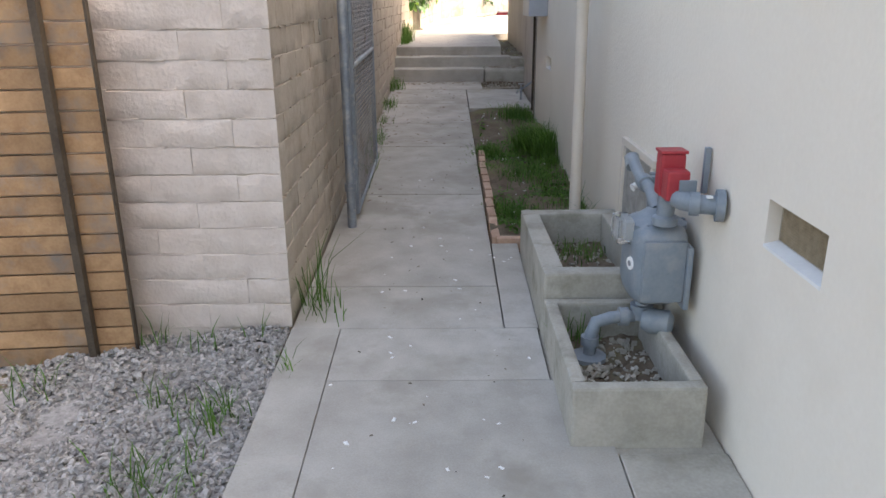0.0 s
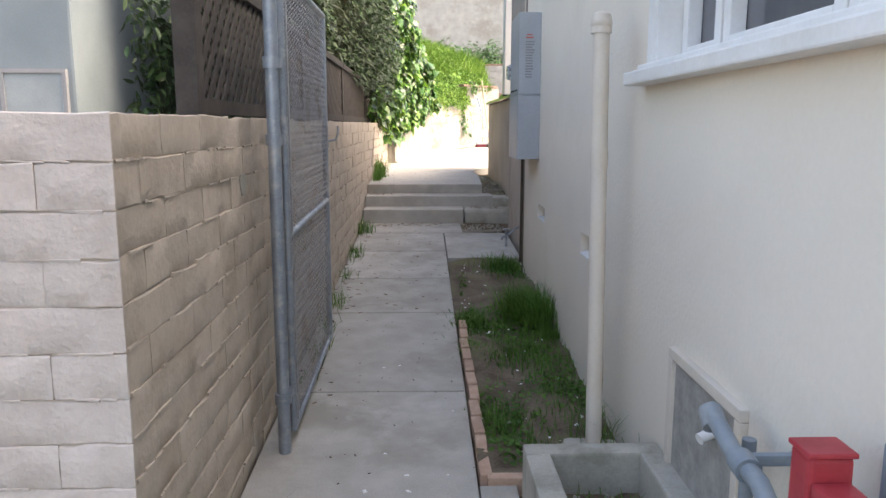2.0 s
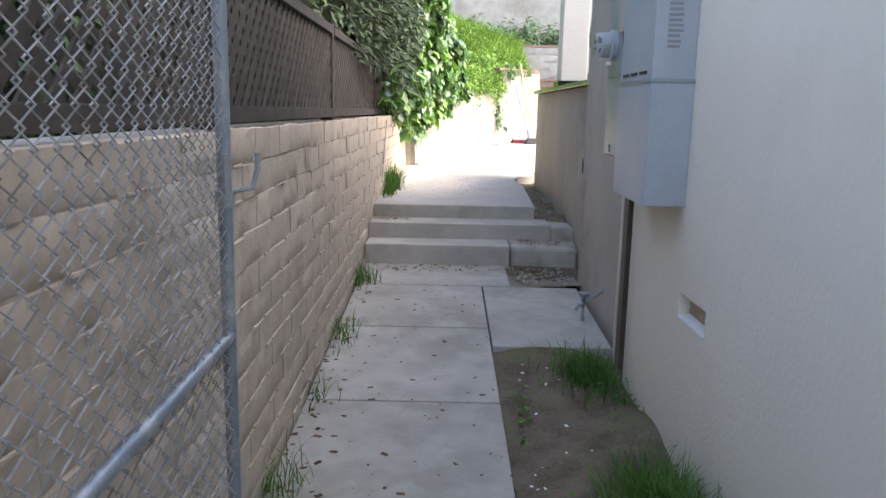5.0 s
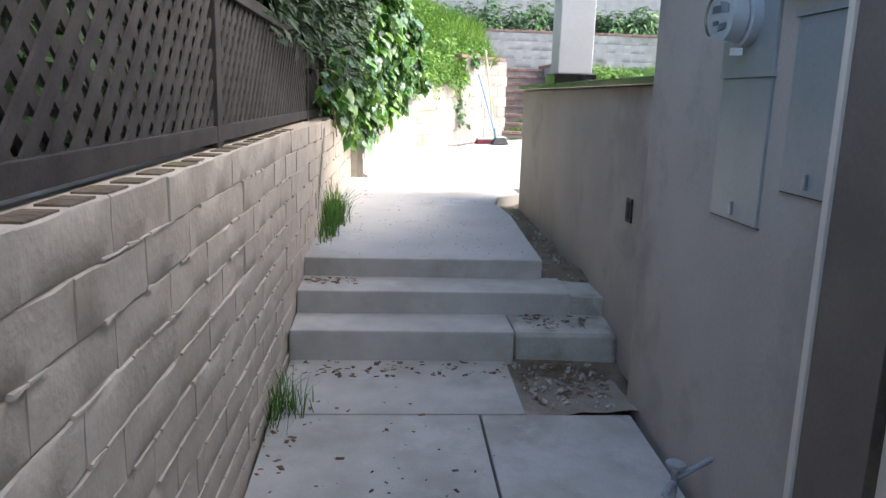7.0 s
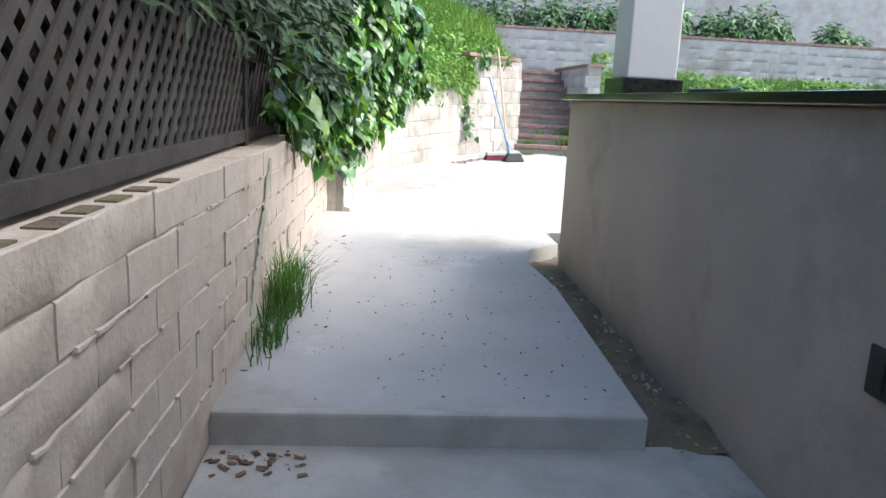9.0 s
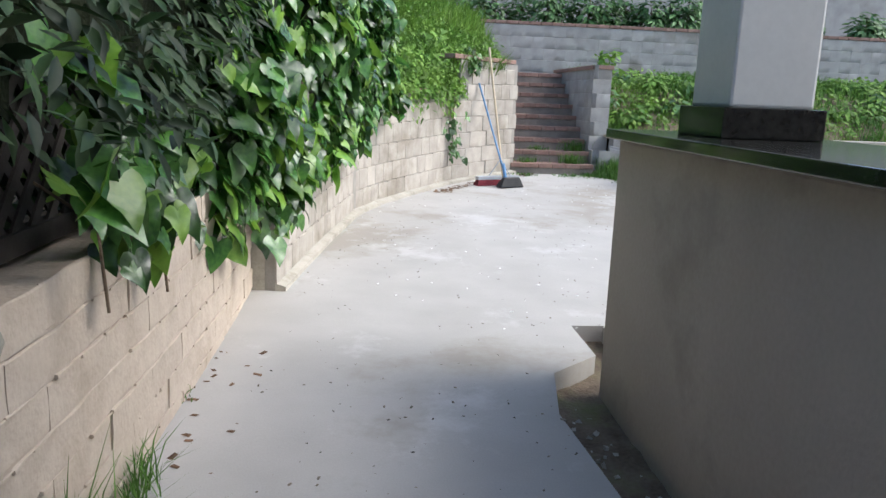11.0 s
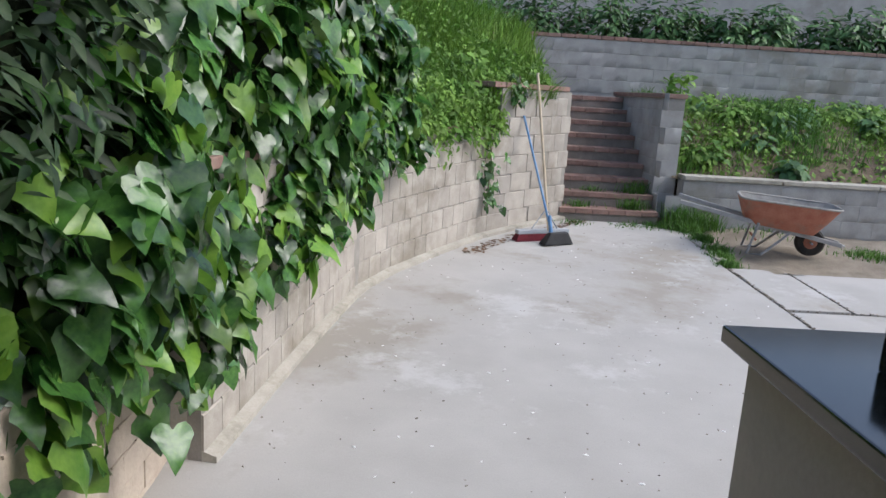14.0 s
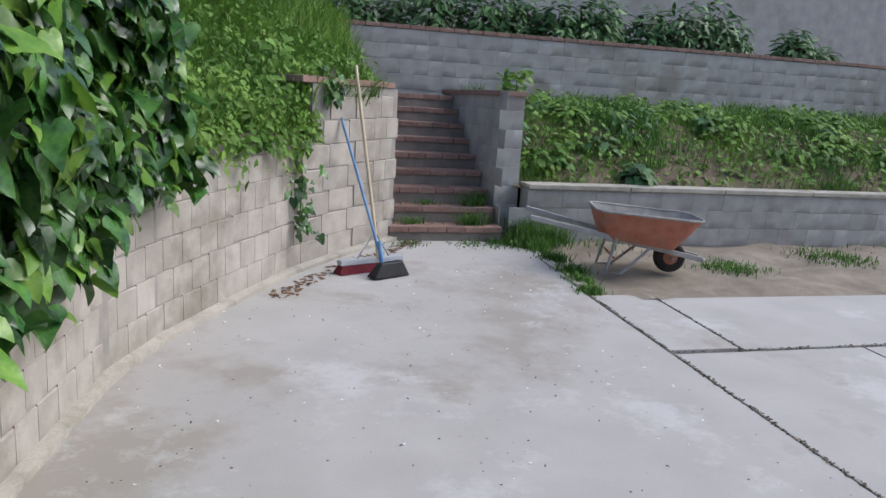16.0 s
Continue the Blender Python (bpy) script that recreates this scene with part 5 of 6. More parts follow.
# brick edging of the soil strip
edge = tagged(new("brick_edging", B().box(0.30, 0.33, 4.50, 7.0, 0.0, 0.02).mesh("brick_edging", SOIL)), "row of salmon bricks edging the soil strip", "edging", "", "structure")
EDGE_BRICK = mat("salmon_brick", (0.38, 0.24, 0.17), (0.50, 0.35, 0.26), 0.9, 12, 90, 0.4, rand=0.15)
eb = [B().box(-0.028, 0.028, -0.10, 0.10, -0.06, 0.03).mesh("brick", EDGE_BRICK, bevel=0.006, jag=0.003) for k in range(3)]
for k in range(11):
    y = 4.60 + 0.212 * k
    piece("brick", eb[k % 3], Matrix.Translation((0.318 + R.uniform(-0.006, 0.006), y, low(y))) @ Matrix.Rotation(R.uniform(-0.04, 0.04), 4, "Z"), edge)
piece("brick", eb[0], Matrix.Translation((0.42, 4.50, low(4.5))) @ Matrix.Rotation(radians(90), 4, "Z"), edge)

# ---- gas meter ----
gm = thing("gas_meter", (0.85, 2.95, 0.03), "grey enamelled gas meter with a red pressure regulator", "gas meter")
mc = Vector((0.875, 2.98, 0.31))
body = B()
ring = []
for z, r in ((0.0, 0.72), (0.02, 0.92), (0.06, 1.0), (0.26, 1.0), (0.30, 0.96), (0.33, 0.8), (0.345, 0.55)):
    ring.append((z, r))
n = 28
vs, fs = [], []
for z, r in ring:
    for j in range(n):
        a = 2 * math.pi * j / n
        ca, sa = math.cos(a), math.sin(a)
        sx = math.copysign(abs(ca) ** 0.55, ca) * 0.115 * r
        sy = math.copysign(abs(sa) ** 0.55, sa) * 0.165 * r
        vs.append((mc.x + sx, mc.y + sy, mc.z + z))
fs = [(i * n + j, i * n + (j + 1) % n, (i + 1) * n + (j + 1) % n, (i + 1) * n + j) for i in range(len(ring) - 1) for j in range(n)] + [tuple(reversed(range(n))), tuple(range((len(ring) - 1) * n, len(ring) * n))]
part("body", body.add(vs, fs), METER_GREY, gm, smooth=True)
part("top_flange", B().lathe((mc.x, mc.y, mc.z + 0.31), (0, 0, 1), [(0, 0.105), (0, 0.125), (0.02, 0.125), (0.025, 0.11), (0.05, 0.07), (0.07, 0.045)], 24), METER_GREY, gm, smooth=True)
part("front_cover", B().box(mc.x - 0.085, mc.x + 0.085, mc.y - 0.178, mc.y - 0.15, mc.z + 0.03, mc.z + 0.29), METER_GREY, gm, bevel=0.012, smooth=True)
part("side_cover", B().box(mc.x + 0.085, mc.x + 0.11, mc.y - 0.19, mc.y + 0.12, mc.z + 0.0, mc.z + 0.27), METER_GREY, gm, bevel=0.01, smooth=True)
for k in range(6):
    a = k * math.pi / 3
    part("bolt", B().lathe((mc.x + 0.112 * math.cos(a), mc.y + 0.112 * math.sin(a), mc.z + 0.328), (0, 0, 1), [(0, 0.009), (0.012, 0.009)], 6), METER_GREY, gm)
part("badge", B().lathe((mc.x - 0.112, mc.y - 0.08, mc.z + 0.17), (-1, -0.25, 0), [(0, 0.028), (0.006, 0.027)], 18), STICKER, gm, "round white badge")
part("badge_mark", B().lathe((mc.x - 0.1185, mc.y - 0.0815, mc.z + 0.17), (-1, -0.25, 0), [(0, 0.012), (0.002, 0.012)], 12), INK, gm)
part("index_box", B().box(0.70, 0.765, 2.90, 3.03, 0.56, 0.665), GLASS, gm, "clear plastic counter housing", bevel=0.008)
part("counter", B().box(0.735, 0.77, 2.915, 3.015, 0.575, 0.65), STICKER, gm)
part("regulator", B().box(0.83, 0.915, 2.72, 2.80, 0.79, 0.905), RED_PAINT, gm, "red painted box", bevel=0.008)
part("regulator", B().box(0.825, 0.92, 2.80, 2.88, 0.79, 0.955), RED_PAINT, gm, "red painted box with a lid", bevel=0.01)
part("regulator_bracket", B().box(0.872, 0.935, 2.70, 2.718, 0.795, 0.875), METER_GREY, gm, "grey steel square", bevel=0.003)
part("regulator_lid", B().box(0.82, 0.925, 2.795, 2.885, 0.956, 0.968), RED_PAINT, gm, "red lid", bevel=0.004)
part("regulator_neck", B().lathe((mc.x, mc.y - 0.12, 0.66), (0, 0, 1), [(0, 0.05), (0.03, 0.05), (0.04, 0.035), (0.14, 0.035)], 16), METER_GREY, gm, smooth=True)
part("outlet_pipe", B().tube([(0.87, 2.78, 0.80), (0.885, 2.70, 0.80), (0.93, 2.65, 0.80), (1.02, 2.62, 0.80)], 0.036, 14), METER_GREY, gm, smooth=True)
part("outlet_sleeve", B().lathe((0.90, 2.66, 0.80), (1, -0.3, 0), [(0, 0.045), (0.035, 0.045)], 16).lathe((0.985, 2.63, 0.80), (1, -0.25, 0), [(0, 0.06), (0.03, 0.06)], 18), METER_GREY, gm, smooth=True)
part("tag", B().box(0.945, 0.965, 2.605, 2.625, 0.832, 0.84), STICKER, gm)
part("bypass_pipe", B().tube([(0.88, 3.0, 0.68), (0.88, 3.12, 0.74), (0.87, 3.26, 0.76), (0.865, 3.36, 0.80), (0.865, 3.42, 0.82)], 0.026, 12), METER_GREY, gm, smooth=True)
part("bypass_elbow", B().lathe((0.865, 3.40, 0.80), (0, 0.8, 0.6), [(-0.03, 0.034), (0.03, 0.034)], 14), METER_GREY, gm, smooth=True)
part("bypass_collar", B().lathe((0.875, 3.2, 0.75), (0, 1, 0.1), [(-0.03, 0.036), (0.03, 0.036)], 14), METER_GREY, gm, smooth=True)
part("riser_pipe", B().tube([(0.95, 3.34, 0.18), (0.95, 3.34, 0.76)], 0.02, 10), METER_GREY, gm, smooth=True)
part("strut", B().box(0.86, 1.02, 3.20, 3.225, 0.745, 0.775), METER_GREY, gm, "dark steel channel", bevel=0.003)
part("strut", B().box(0.99, 1.012, 2.80, 2.822, 0.80, 0.98), METER_GREY, gm, "dark steel channel", bevel=0.003)
part("inlet_pipe", B().tube([(0.84, 2.98, 0.33), (0.84, 2.96, 0.25), (0.80, 2.95, 0.22), (0.70, 2.94, 0.215), (0.64, 2.93, 0.20), (0.62, 2.92, 0.15), (0.615, 2.92, 0.03)], 0.028, 12), METER_GREY, gm, smooth=True)
part("union", B().lathe((0.84, 2.96, 0.24), (0, 0, 1), [(-0.03, 0.05), (0.03, 0.05)], 10), METER_GREY, gm, smooth=True)
part("union", B().lathe((0.76, 2.945, 0.22), (1, 0, 0), [(-0.02, 0.042), (0.02, 0.042)], 10), METER_GREY, gm, smooth=True)
part("union", B().lathe((0.617, 2.92, 0.12), (0, 0, 1), [(-0.02, 0.04), (0.02, 0.04)], 10), METER_GREY, gm, smooth=True)
part("floor_flange", B().lathe((0.617, 2.92, 0.03), (0, 0, 1), [(0, 0.075), (0.02, 0.075), (0.03, 0.045)], 14), METER_GREY, gm, smooth=True)
part("valve_body", B().lathe((0.86, 2.9, 0.22), (0.7, -0.3, 0), [(-0.03, 0.04), (0.0, 0.055), (0.08, 0.055), (0.1, 0.03)], 14), METER_GREY, gm, smooth=True)

# ---- cabinets on the house wall ----
cabi = thing("utility_cabinet", (0.93, 8.0, 1.34), "pale grey steel utility cabinet on the house wall", "cabinet")
part("lower_box", B().box(0.83, HX, 7.74, 8.34, 1.34, 1.885), BOX_GREY, cabi, bevel=0.006)
part("upper_box", B().box(0.835, HX, 7.75, 8.33, 1.89, 2.55), BOX_GREY, cabi, bevel=0.006)
part("cover_edge", B().box(0.826, HX, 7.735, 8.345, 1.875, 1.892), PANEL_GREY, cabi, bevel=0.002)
b = B()
for k in range(3):
    b.box(0.83, 0.836, 7.84 + 0.16 * k, 7.95 + 0.16 * k, 1.915, 1.928)
part("slots", b, BLACK, cabi)
for k in range(14):
    part("text_line", B().box(0.89, 0.89 + R.uniform(0.05, 0.075), 7.747, 7.7495, 2.02 + 0.022 * k, 2.031 + 0.022 * k), INK, cabi, "faded grey printed line")
part("notice_heading", B().box(0.89, 0.955, 7.747, 7.7495, 2.34, 2.352).box(0.9, 0.945, 7.747, 7.7495, 2.365, 2.375), RED_INK, cabi, "red printed heading")
PILASTER = mat("brown_paint", (0.15, 0.12, 0.10), (0.20, 0.165, 0.135), 0.85, 3, 60, 0.3)
whole("trim_strip", B().box(1.04, 1.2, 8.967, 8.998, 0.1, 3.9), PIPE_CREAM, "pale upright timber strip", "trim", "structure", bevel=0.003)
whole("corner_trim", B().box(1.05, 1.2, 8.625, 8.965, 0.1, 3.9), PILASTER, "brown painted pilaster where two walls meet", "trim", "structure", bevel=0.003)
whole("corner_pipe", B().tube([(0.985, 8.55, 0.3), (0.985, 8.55, 1.9)], 0.014, 10), DARK_WOOD, "thin brown upright conduit", "conduit", "structure", smooth=True)

for nm, y0, y1, z0, z1 in (("panel", 9.46, 9.84, 1.46, 1.98), ("panel", 9.02, 9.33, 1.61, 2.16)):
    pn = thing("electric_cabinet", (1.1, (y0 + y1) / 2, z0), "flush dark grey steel panel door in the taupe wall", "electric cabinet", "flush cabinets")
    part("door", B().box(1.088, 1.10, y0, y1, z0, z1), PANEL_GREY, pn, bevel=0.003)
    part("lower_lip", B().box(1.094, 1.10, y0 - 0.01, y1 + 0.01, z0 - 0.004, z0 - 0.0005), BLACK, pn)
    part("upper_lip", B().box(1.08, 1.10, y0 - 0.01, y1 + 0.01, z1 + 0.002, z1 + 0.02), PANEL_GREY, pn)
    part("latch", B().box(1.076, 1.088, (y0 + y1) / 2 - 0.01, (y0 + y1) / 2 + 0.01, z0 + 0.02, z0 + 0.07), GALV, pn, "small steel hasp", bevel=0.003)
whole("wall_box", B().box(1.04, 1.10, 9.01, 9.40, 2.24, 2.75), GREY_STUCCO, "taupe painted box on the wall above a panel", "wall box", bevel=0.006)
em = thing("electric_meter", (1.08, 9.66, 2.05), "round glass electricity meter on a steel plate", "electric meter")
part("plate", B().box(1.085, 1.10, 9.46, 9.86, 1.995, 2.5), PANEL_GREY, em, bevel=0.004)
part("ring", B().lathe((1.085, 9.66, 2.19), (-1, 0, 0), [(0, 0.10), (0.035, 0.10), (0.04, 0.09)], 26), BOX_GREY, em, smooth=True)
part("glass", B().lathe((1.05, 9.66, 2.19), (-1, 0, 0), [(0, 0.086), (0.09, 0.082), (0.105, 0.07), (0.11, 0.02)], 26), GLASS, em, smooth=True)
part("register", B().lathe((1.049, 9.66, 2.19), (-1, 0, 0), [(0, 0.07), (0.06, 0.07)], 22), STICKER, em, "white register face")
part("dial_marks", B().box(0.985, 0.9885, 9.63, 9.69, 2.2, 2.225).box(0.985, 0.9885, 9.64, 9.68, 2.16, 2.175), INK, em)
part("seal", B().box(1.03, 1.06, 9.64, 9.68, 2.06, 2.085), STICKER, em)

tap = thing("garden_tap", (0.96, 9.62, low(9.6)), "small iron garden tap on a short riser", "tap")
tz = low(9.6)
part("riser", B().tube([(0.96, 9.62, tz), (0.96, 9.62, tz + 0.16)], 0.014, 10), GALV, tap, smooth=True)
part("spout", B().tube([(0.96, 9.62, tz + 0.12), (0.92, 9.58, tz + 0.12), (0.90, 9.565, tz + 0.09)], 0.014, 10), WIRE, tap, smooth=True)
part("handle", B().lathe((0.96, 9.62, tz + 0.16), (0, 0, 1), [(0, 0.012), (0.03, 0.012), (0.03, 0.04), (0.042, 0.04), (0.042, 0.01)], 12), WIRE, tap)
part("feed_pipe", B().tube([(0.97, 9.63, tz + 0.13), (1.04, 9.62, tz + 0.18), (1.11, 9.60, tz + 0.24)], 0.012, 8), GALV, tap, smooth=True)
out = thing("wall_outlet", (1.2, 11.35, 1.25), "dark weathered outlet box on the half wall", "outlet")
part("plate", B().box(1.188, 1.20, 11.10, 11.20, 1.20, 1.34), BLACK, out, bevel=0.004)
part("socket", B().box(1.182, 1.188, 11.125, 11.175, 1.22, 1.32), RUBBER, out, bevel=0.003)

# ---- counter and column ----
ctr = thing("stone_counter", (1.4, 13, 1.975), "polished black granite counter top on the half wall", "counter")
part("slab", B().box(1.15, 1.95, 10.67, 14.92, 1.978, 2.022), GRANITE, ctr, bevel=0.006)
colm = thing("column", (1.58, 14.43, 2.02), "thick pale grey painted square column on the counter", "column")
part("shaft", B().box(1.41, 1.75, 14.26, 14.60, 2.14, 3.9), COLUMN, colm, bevel=0.012)
part("plinth", B().box(1.375, 1.785, 14.225, 14.635, 2.0225, 2.14), GRANITE, colm, "black stone plinth", bevel=0.006)
tool = thing("grill_brush", (1.55, 12.6, 2.03), "dark tool with a metal end lying on the counter", "tool")
part("handle", B().tube([(1.42, 13.2, 2.04), (1.50, 13.0, 2.045), (1.56, 12.85, 2.04)], 0.018, 8, 0.01), BLACK, tool, smooth=True)
part("head", B().tube([(1.56, 12.85, 2.036), (1.62, 12.6, 2.034)], 0.010, 8), BOX_GREY, tool, smooth=True)

# ---- brooms against the curved wall ----
br = thing("push_broom", (1.70, 20.75, high(20.8)), "push broom with red bristles and a pale wooden pole", "broom", "brooms")
fz = high(20.8)
part("pole", B().tube([(1.74, 20.78, fz + 0.10), (1.58, 21.40, 2.78)], 0.015, 10), PALE_WOOD, br, smooth=True)
m4 = Matrix.Translation((1.68, 20.80, fz)) @ Matrix.Rotation(radians(22), 4, "Z")
def turned(b, m):
    b.v = [tuple(m @ Vector(v)) for v in b.v]
    return b
part("head", turned(B().box(-0.31, 0.31, -0.04, 0.04, 0.07, 0.115), m4), BOX_GREY, br, "pale grey broom head", bevel=0.01)
part("bristles", turned(B().hexa([(-0.33, -0.06, 0), (0.33, -0.06, 0), (0.33, 0.06, 0), (-0.33, 0.06, 0)], [(-0.30, -0.035, 0.07), (0.30, -0.035, 0.07), (0.30, 0.035, 0.07), (-0.30, 0.035, 0.07)]), m4), BRISTLE, br, "dark red bristles")
part("brace", turned(B().tube([(-0.14, 0, 0.11), (0.02, 0.02, 0.30)], 0.006, 6).tube([(0.18, 0, 0.11), (0.06, 0.02, 0.30)], 0.006, 6), m4), GALV, br)
bb = thing("broom", (1.78, 20.62, fz), "soft black broom with a blue metal pole", "broom", "brooms")
part("pole", B().tube([(1.73, 20.66, fz + 0.17), (1.45, 21.25, 2.32)], 0.012, 10), BLUE_PAINT, bb, "blue painted pole", smooth=True)
part("socket", B().tube([(1.745, 20.64, fz + 0.10), (1.72, 20.68, fz + 0.28)], 0.024, 10, 0.016), BLUE_PAINT, bb, smooth=True)
part("bristles", turned(B().hexa([(-0.19, -0.06, 0), (0.19, -0.05, 0), (0.19, 0.05, 0), (-0.19, 0.06, 0)], [(-0.10, -0.03, 0.12), (0.12, -0.03, 0.12), (0.12, 0.03, 0.12), (-0.10, 0.03, 0.12)]), Matrix.Translation((1.80, 20.60, fz)) @ Matrix.Rotation(radians(25), 4, "Z")), BLACK, bb, "flared black bristles", bevel=0.012, jag=0.008)

# ---- wheelbarrow ----
wb = thing("wheelbarrow", (4.24, 20.8, high(21)), "worn red wheelbarrow with grey timber handles", "wheelbarrow")
WM = Matrix.Translation((4.17, 20.80, high(20.8))) @ Matrix.Rotation(radians(-17), 4, "Z")
fl = [(-0.33, -0.22, 0.32), (0.34, -0.19, 0.24), (0.34, 0.19, 0.24), (-0.33, 0.22, 0.32)]
rim = [(-0.42, -0.33, 0.58), (0.55, -0.30, 0.53), (0.55, 0.30, 0.53), (-0.42, 0.33, 0.58)]


def shell(lo, hi, up):
    def rounded(q, r):
        o = []
        for i in range(4):
            p, a, c = Vector(q[i]), Vector(q[i - 1]), Vector(q[(i + 1) % 4])
            o += [p + (a - p).normalized() * r, p + ((a - p).normalized() + (c - p).normalized()) * r * 0.3, p + (c - p).normalized() * r]
        return o
    a, c = rounded(lo, 0.08), rounded(hi, 0.11)
    mid = [p.lerp(q, 0.5) + Vector((0, 0, -0.012)) for p, q in zip(a, c)]
    b = B()
    rows = [a, mid, c]
    vs = [v + Vector((0, 0, up)) for r_ in rows for v in r_]
    return b.add(vs, [tuple(reversed(range(12)))] + [(i * 12 + j, i * 12 + (j + 1) % 12, (i + 1) * 12 + (j + 1) % 12, (i + 1) * 12 + j) for i in range(2) for j in range(12)]), c


tray, top = shell(fl, rim, 0)
part("tray", turned(tray, WM), BARROW_RED, wb, "chipped red steel tray", smooth=True)
fl2 = [(x * 0.97, y * 0.97, z + 0.012) for x, y, z in fl]
rim2 = [(x * 0.985, y * 0.98, z + 0.001) for x, y, z in rim]
part("lining", turned(shell(fl2, rim2, 0)[0], WM), BARROW_IN, wb, "cement-crusted inside", smooth=True)
part("rim", turned(B().tube([*top, top[0]], 0.012, 8), WM), BARROW_IN, wb, smooth=True)
for s in (1, -1):
    part("handle", turned(B().hexa([(-1.02, s * 0.30 - 0.02, 0.46), (0.62, s * 0.08 - 0.02, 0.13), (0.62, s * 0.08 + 0.02, 0.13), (-1.02, s * 0.30 + 0.02, 0.46)],
                                   [(-1.02, s * 0.30 - 0.02, 0.505), (0.62, s * 0.08 - 0.02, 0.175), (0.62, s * 0.08 + 0.02, 0.175), (-1.02, s * 0.30 + 0.02, 0.505)]), WM), GREY_WOOD, wb, bevel=0.006)
    part("leg", turned(B().tube([(-0.22, s * 0.22, 0.33), (-0.30, s * 0.24, 0.0), (-0.16, s * 0.24, 0.0), (0.10, s * 0.18, 0.25)], 0.014, 8), WM), GREY_WOOD, wb, smooth=True)
    part("wedge", turned(B().prism([(-0.25, s * 0.17, 0.31), (0.2, s * 0.15, 0.22), (0.2, s * 0.15, 0.275), (-0.25, s * 0.17, 0.335)], (0, 0.03 * s, 0)), WM), GREY_WOOD, wb)
part("brace", turned(B().tube([(-0.23, -0.23, 0.15), (-0.23, 0.23, 0.15)], 0.012, 8), WM), BARROW_RED, wb, smooth=True)
wheel = part("wheel", turned(B().lathe((0.33, -0.05, 0.15), (0, 1, 0), [(0, 0.08), (0.0, 0.125), (0.02, 0.145), (0.05, 0.15), (0.08, 0.145), (0.10, 0.125), (0.10, 0.08)], 26), WM), RUBBER, wb, "black rubber tyre", smooth=True)
part("rim", turned(B().lathe((0.33, -0.058, 0.15), (0, 1, 0), [(0, 0.02), (0.01, 0.08), (0.106, 0.08), (0.116, 0.02)], 22), WM), BARROW_RED, wheel, smooth=True)
part("axle", turned(B().tube([(0.33, -0.14, 0.15), (0.33, 0.14, 0.15)], 0.012, 8), WM), GALV, wheel, smooth=True)
part("wheel_guard", turned(B().tube([(0.60, -0.10, 0.16), (0.66, 0, 0.14), (0.60, 0.10, 0.16)], 0.014, 8), WM), GREY_WOOD, wb, smooth=True)

# kerb stones at the patio's edge
for k, (x0, x1, y0, y1) in enumerate(((3.36, 3.47, 20.3, 20.75), (3.38, 3.49, 20.8, 21.3))):
    whole("kerb_stone", B().box(x0, x1, y0, y1, 0.95, high(y0) + 0.02), OLD_CONCRETE, "rough low concrete kerb piece by the patio", "kerb", bevel=0.012, jag=0.006)

# ---- neighbour's yard ----
nb = thing("neighbour_house", (-6, 11, 0.2), "blue-grey stucco house next door", "house")
part("wall", B().box(-10.0, -3.35, 8.9, 14.0, -0.2, 6.5), BLUE_WALL, nb, bevel=0.03)
part("window", B().box(-4.02, -3.46, 8.87, 8.90, 1.5, 2.12), PANEL_GREY, nb)
part("window_frame", B().box(-4.06, -3.42, 8.85, 8.90, 2.12, 2.16).box(-4.06, -4.02, 8.85, 8.90, 1.5, 2.119).box(-3.46, -3.42, 8.85, 8.90, 1.5, 2.119), INK, nb)
part("roof", B().box(-10.3, -3.1, 8.6, 14.3, 6.5, 6.7), DARK_WOOD, nb)
car = thing("covered_vehicle", (-4.6, 14.8, 0.5), "parked vehicle under a white cloth cover", "vehicle")
q = [(-6.4, 14.2), (-3.3, 14.2), (-3.3, 16.0), (-6.4, 16.0)]
part("cover", B().hexa([(*p, 0.5) for p in q], [(-6.1, 14.45, 2.35), (-3.7, 14.45, 2.35), (-3.7, 15.8, 2.35), (-6.1, 15.8, 2.35)]), CAR_WHITE, car, bevel=0.18, jag=0.03, segments=4, smooth=True)
part("roof_rack", B().box(-6.1, -3.6, 14.5, 15.7, 2.36, 2.44), BLACK, car, bevel=0.03)
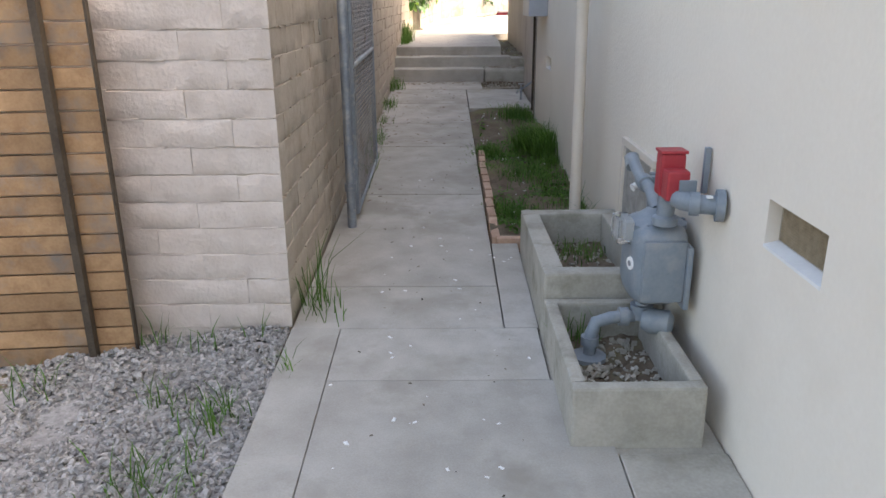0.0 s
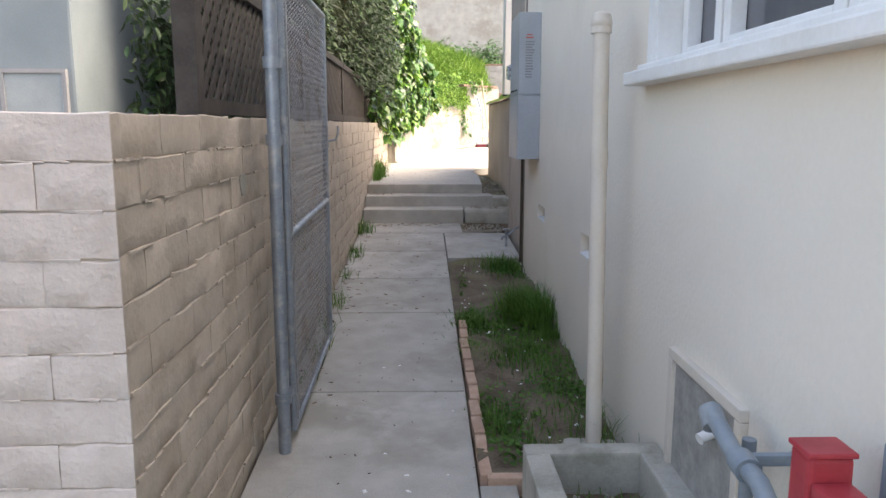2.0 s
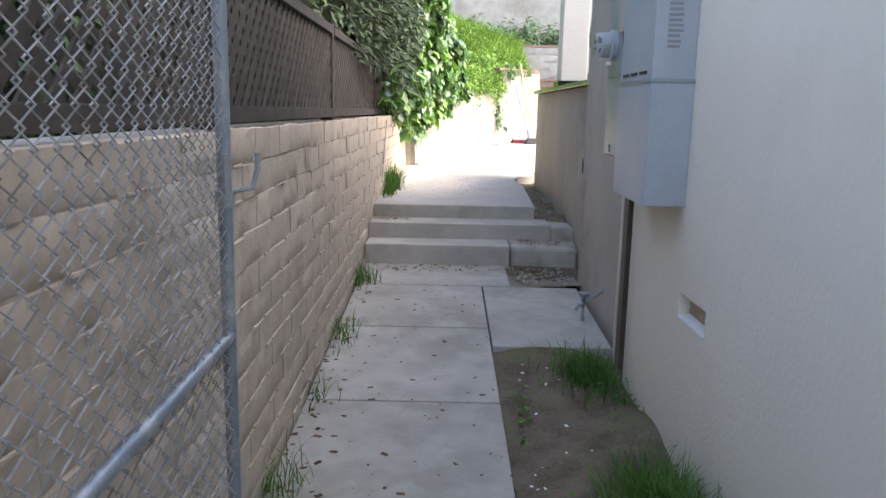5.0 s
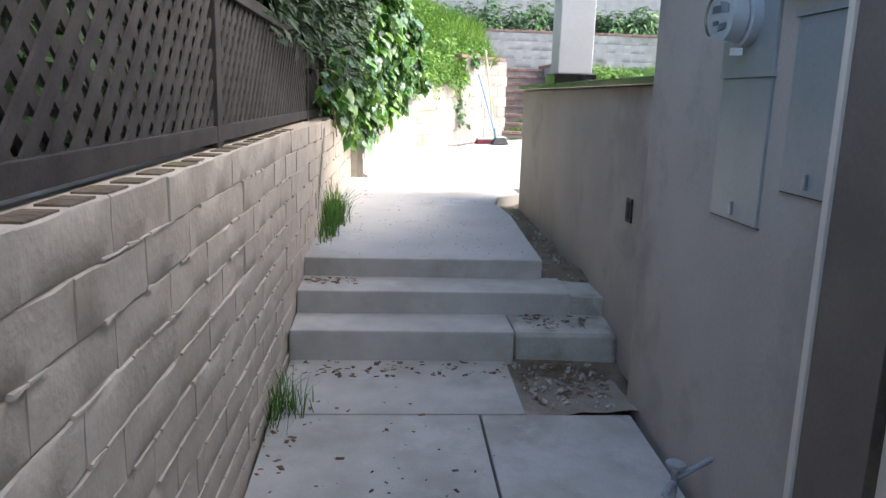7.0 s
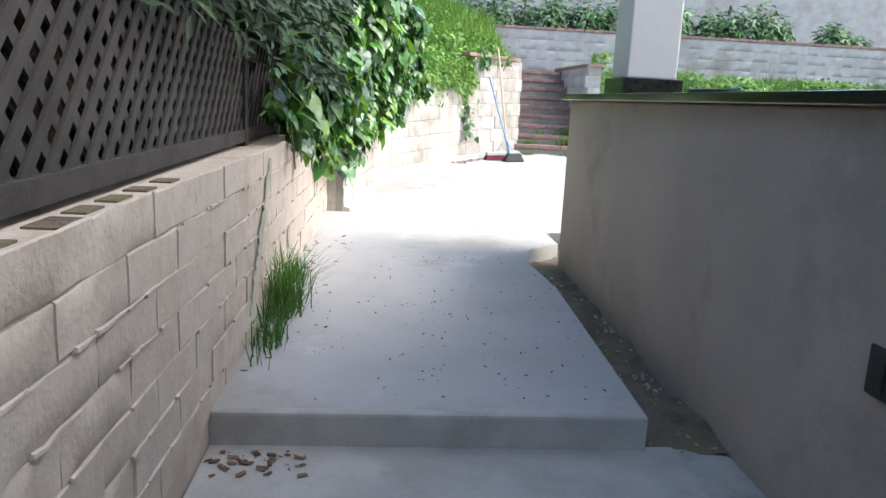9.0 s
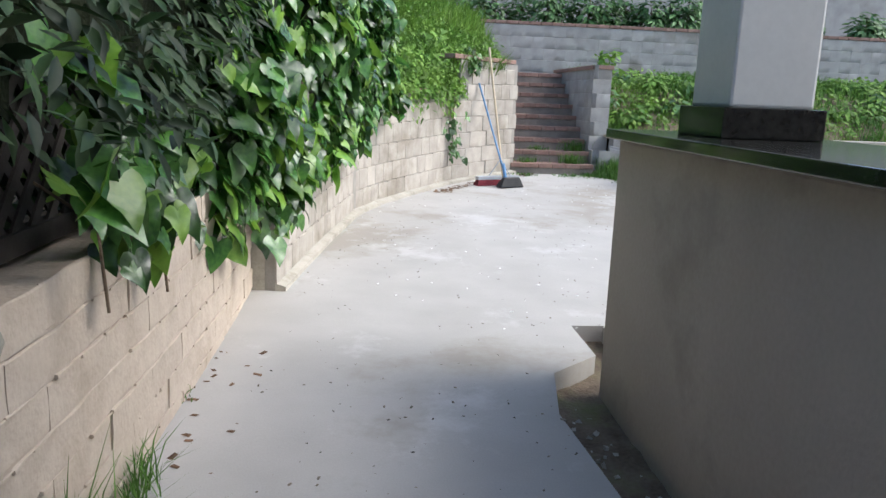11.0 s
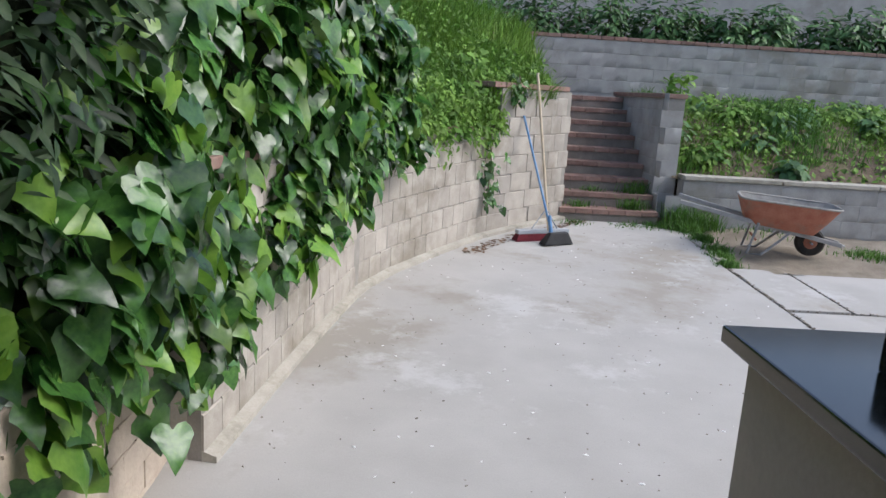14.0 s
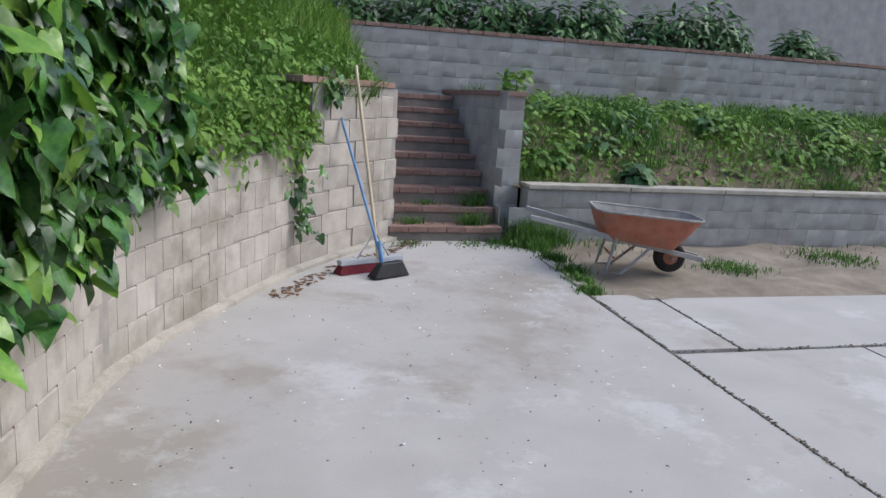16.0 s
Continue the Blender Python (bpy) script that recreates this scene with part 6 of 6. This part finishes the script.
for tx, ty, hh, nn in ((-2.3, 13.0, 5.5, 2600), (-3.4, 18.5, 6.0, 2600), (-6.5, 19.5, 6.5, 2600), (-1.9, 17.0, 5.0, 2200)):
    tr = thing("tree", (tx, ty, 0.4), "dense dark evergreen tree beyond the fence", "tree", "trees next door")
    part("trunk", B().tube([(tx, ty, 0.3), (tx + 0.1, ty, 2.0), (tx, ty + 0.1, hh)], 0.14, 8, 0.03), BARK, tr)
    for k in range(5):
        a = k * 1.3
        part("limb", B().tube([(tx + 0.05, ty, 1.4 + 0.5 * k), (tx + 0.8 * math.cos(a), ty + 0.8 * math.sin(a), 2.0 + 0.55 * k)], 0.04, 5, 0.012), BARK, tr)
    h = NP.uniform(0.12, 1, nn)
    a = NP.uniform(0, 2 * np.pi, nn)
    rr = 1.25 * np.sqrt(NP.uniform(0.15, 1, nn)) * (1.1 - 0.75 * h ** 2) * (0.8 + 0.25 * np.sin(3 * a + 7 * h))
    pos = np.stack([tx + rr * np.cos(a), ty + rr * np.sin(a), 0.4 + h * (hh + 0.4)], 1)
    ob = new("crown", leaf_mesh("crown", LANCE_V * np.array([[1.5, 1, 1]]), LANCE_F, pos, NP.normal(0, 0.6, (nn, 3)) + np.array([[0, -0.3, 0.6]]), NP.normal(0, 1, (nn, 3)), NP.uniform(0.12, 0.26, nn), SHRUB))
    ob.parent, ob.location, ob["kind"] = tr, -SPOT[tr], "stuff"

# ---- loose gravel, fallen leaves and grit ----
PEB = [(-1, -0.7, -0.4), (0.9, -0.9, -0.4), (1, 0.7, -0.4), (-0.8, 0.9, -0.4), (-0.6, -0.5, 0.5), (0.6, -0.5, 0.45), (0.5, 0.5, 0.55), (-0.5, 0.5, 0.4)]
PEB_F = [(4, 5, 6, 7), (0, 1, 5, 4), (1, 2, 6, 5), (2, 3, 7, 6), (3, 0, 4, 7)]


def scatter(name, pts, sizes, flat, material, label, category):
    n = len(pts)
    a = NP.uniform(0, 2 * np.pi, n)
    tv = np.array(PEB)[None] * NP.uniform(0.7, 1.3, (n, 8, 1)) * sizes[:, None, None] * np.array([[[1, 0.7, flat]]])
    ca, sa = np.cos(a)[:, None], np.sin(a)[:, None]
    tilt = NP.normal(0, 0.35, n)[:, None]
    z = tv[:, :, 2] + tilt * tv[:, :, 0] * (1 if flat > 0.3 else 0.4)
    v = np.stack([tv[:, :, 0] * ca - tv[:, :, 1] * sa, tv[:, :, 0] * sa + tv[:, :, 1] * ca, z], 2) + pts[:, None, :]
    f = np.array(PEB_F)[None] + (np.arange(n) * 8)[:, None, None]
    me = bpy.data.meshes.new(name)
    me.from_pydata(v.reshape(-1, 3).tolist(), [], f.reshape(-1, 4).tolist())
    me.materials.append(material)
    return tagged(new(name, me), label, category, "", "stuff")


n = 17000
x, y = -0.78 - 2.2 * NP.uniform(0, 1, n) ** 1.15, NP.uniform(1.2, 3.32, n)
scatter("gravel", np.stack([x, y, low(y) - 0.045 + np.array([noise.noise((a * 1.7, c * 1.7, 3)) * 0.09 + noise.noise((a * 6, c * 6, 1)) * 0.03 for a, c in zip(x, y)]) + NP.uniform(-0.008, 0.012, n)], 1), NP.uniform(0.007, 0.019, n), 0.8, GRAVEL, "loose pale angular gravel", "gravel")


def strip(n, x0, x1, y0, y1, fn, pw=1.0):
    x, y = x0 + (x1 - x0) * NP.uniform(0, 1, n) ** pw, NP.uniform(y0, y1, n)
    return np.stack([x, y, np.array([fn(q) for q in y]) + 0.003], 1)


def tread(y):
    return 0.533 if y < 11.5 else 0.678


pts = np.concatenate([strip(90, -0.74, 0.5, 10.9, 11.12, low), strip(110, 0.55, 1.05, 10.6, 11.14, low), strip(40, -0.74, -0.4, 11.65, 11.84, tread), strip(120, -0.74, -0.45, 5.3, 10.6, low, 2.0), strip(60, -0.7, 0.25, 7, 10.6, low),
                      strip(50, 0.62, 1.08, 11.2, 11.48, tread), strip(50, -0.72, -0.4, 12.2, 15.2, high, 2.0)])
scatter("fallen_leaves", pts, NP.uniform(0.005, 0.022, len(pts)), 0.12, DRY_LEAF, "dry brown fallen leaves and twigs", "leaves")
pts = np.concatenate([strip(260, -0.7, 0.9, 12.0, 15.0, high), strip(500, -0.4, 3.3, 15.0, 21.5, high), strip(200, -0.5, 0.3, 0.8, 10.8, low), strip(200, 0.3, 1.0, 4.6, 9.0, lambda y: low(y) - 0.02)])
pts = pts[pts[:, 0] > np.interp(pts[:, 1], [16.2, 17.5, 19.3, 20.75, 21.9], [-0.45, -0.2, 0.25, 1.1, 2.1])]
scatter("grit", pts, NP.uniform(0.002, 0.008, len(pts)), 0.4, LITTER, "scattered dark grit and bits on the concrete", "grit")
pts = np.concatenate([strip(120, 0.0, 3.3, 15.5, 21.0, high), strip(60, -0.5, 0.4, 1.0, 6.0, low), strip(60, 0.35, 1.0, 4.7, 8.8, lambda y: low(y) - 0.02)])
scatter("pale_chips", pts, NP.uniform(0.004, 0.014, len(pts)), 0.3, STICKER, "small white paint and stone chips", "chips")
pts = np.array([(along(q)[0] + 0.1 + 0.18 * NP.uniform(), along(q)[1] - 0.1 - 0.1 * NP.uniform(), 0.0) for q in NP.uniform(4.2, 6.9, 240)])
pts[:, 2] = np.array([high(q) for q in pts[:, 1]]) + 0.004
scatter("fallen_leaves", pts, NP.uniform(0.008, 0.03, len(pts)), 0.12, DRY_LEAF, "brown leaf litter along the curved wall", "leaves")
pts = np.concatenate([strip(500, 3.345, 3.385, 15.6, 20.0, high), strip(160, 3.4, 6.3, 18.775, 18.815, high), strip(80, 3.905, 3.935, 18.85, 19.95, high)])
scatter("joint_grit", pts, NP.uniform(0.004, 0.013, len(pts)), 0.4, LITTER, "dark grit filling the joints between the slabs", "grit")
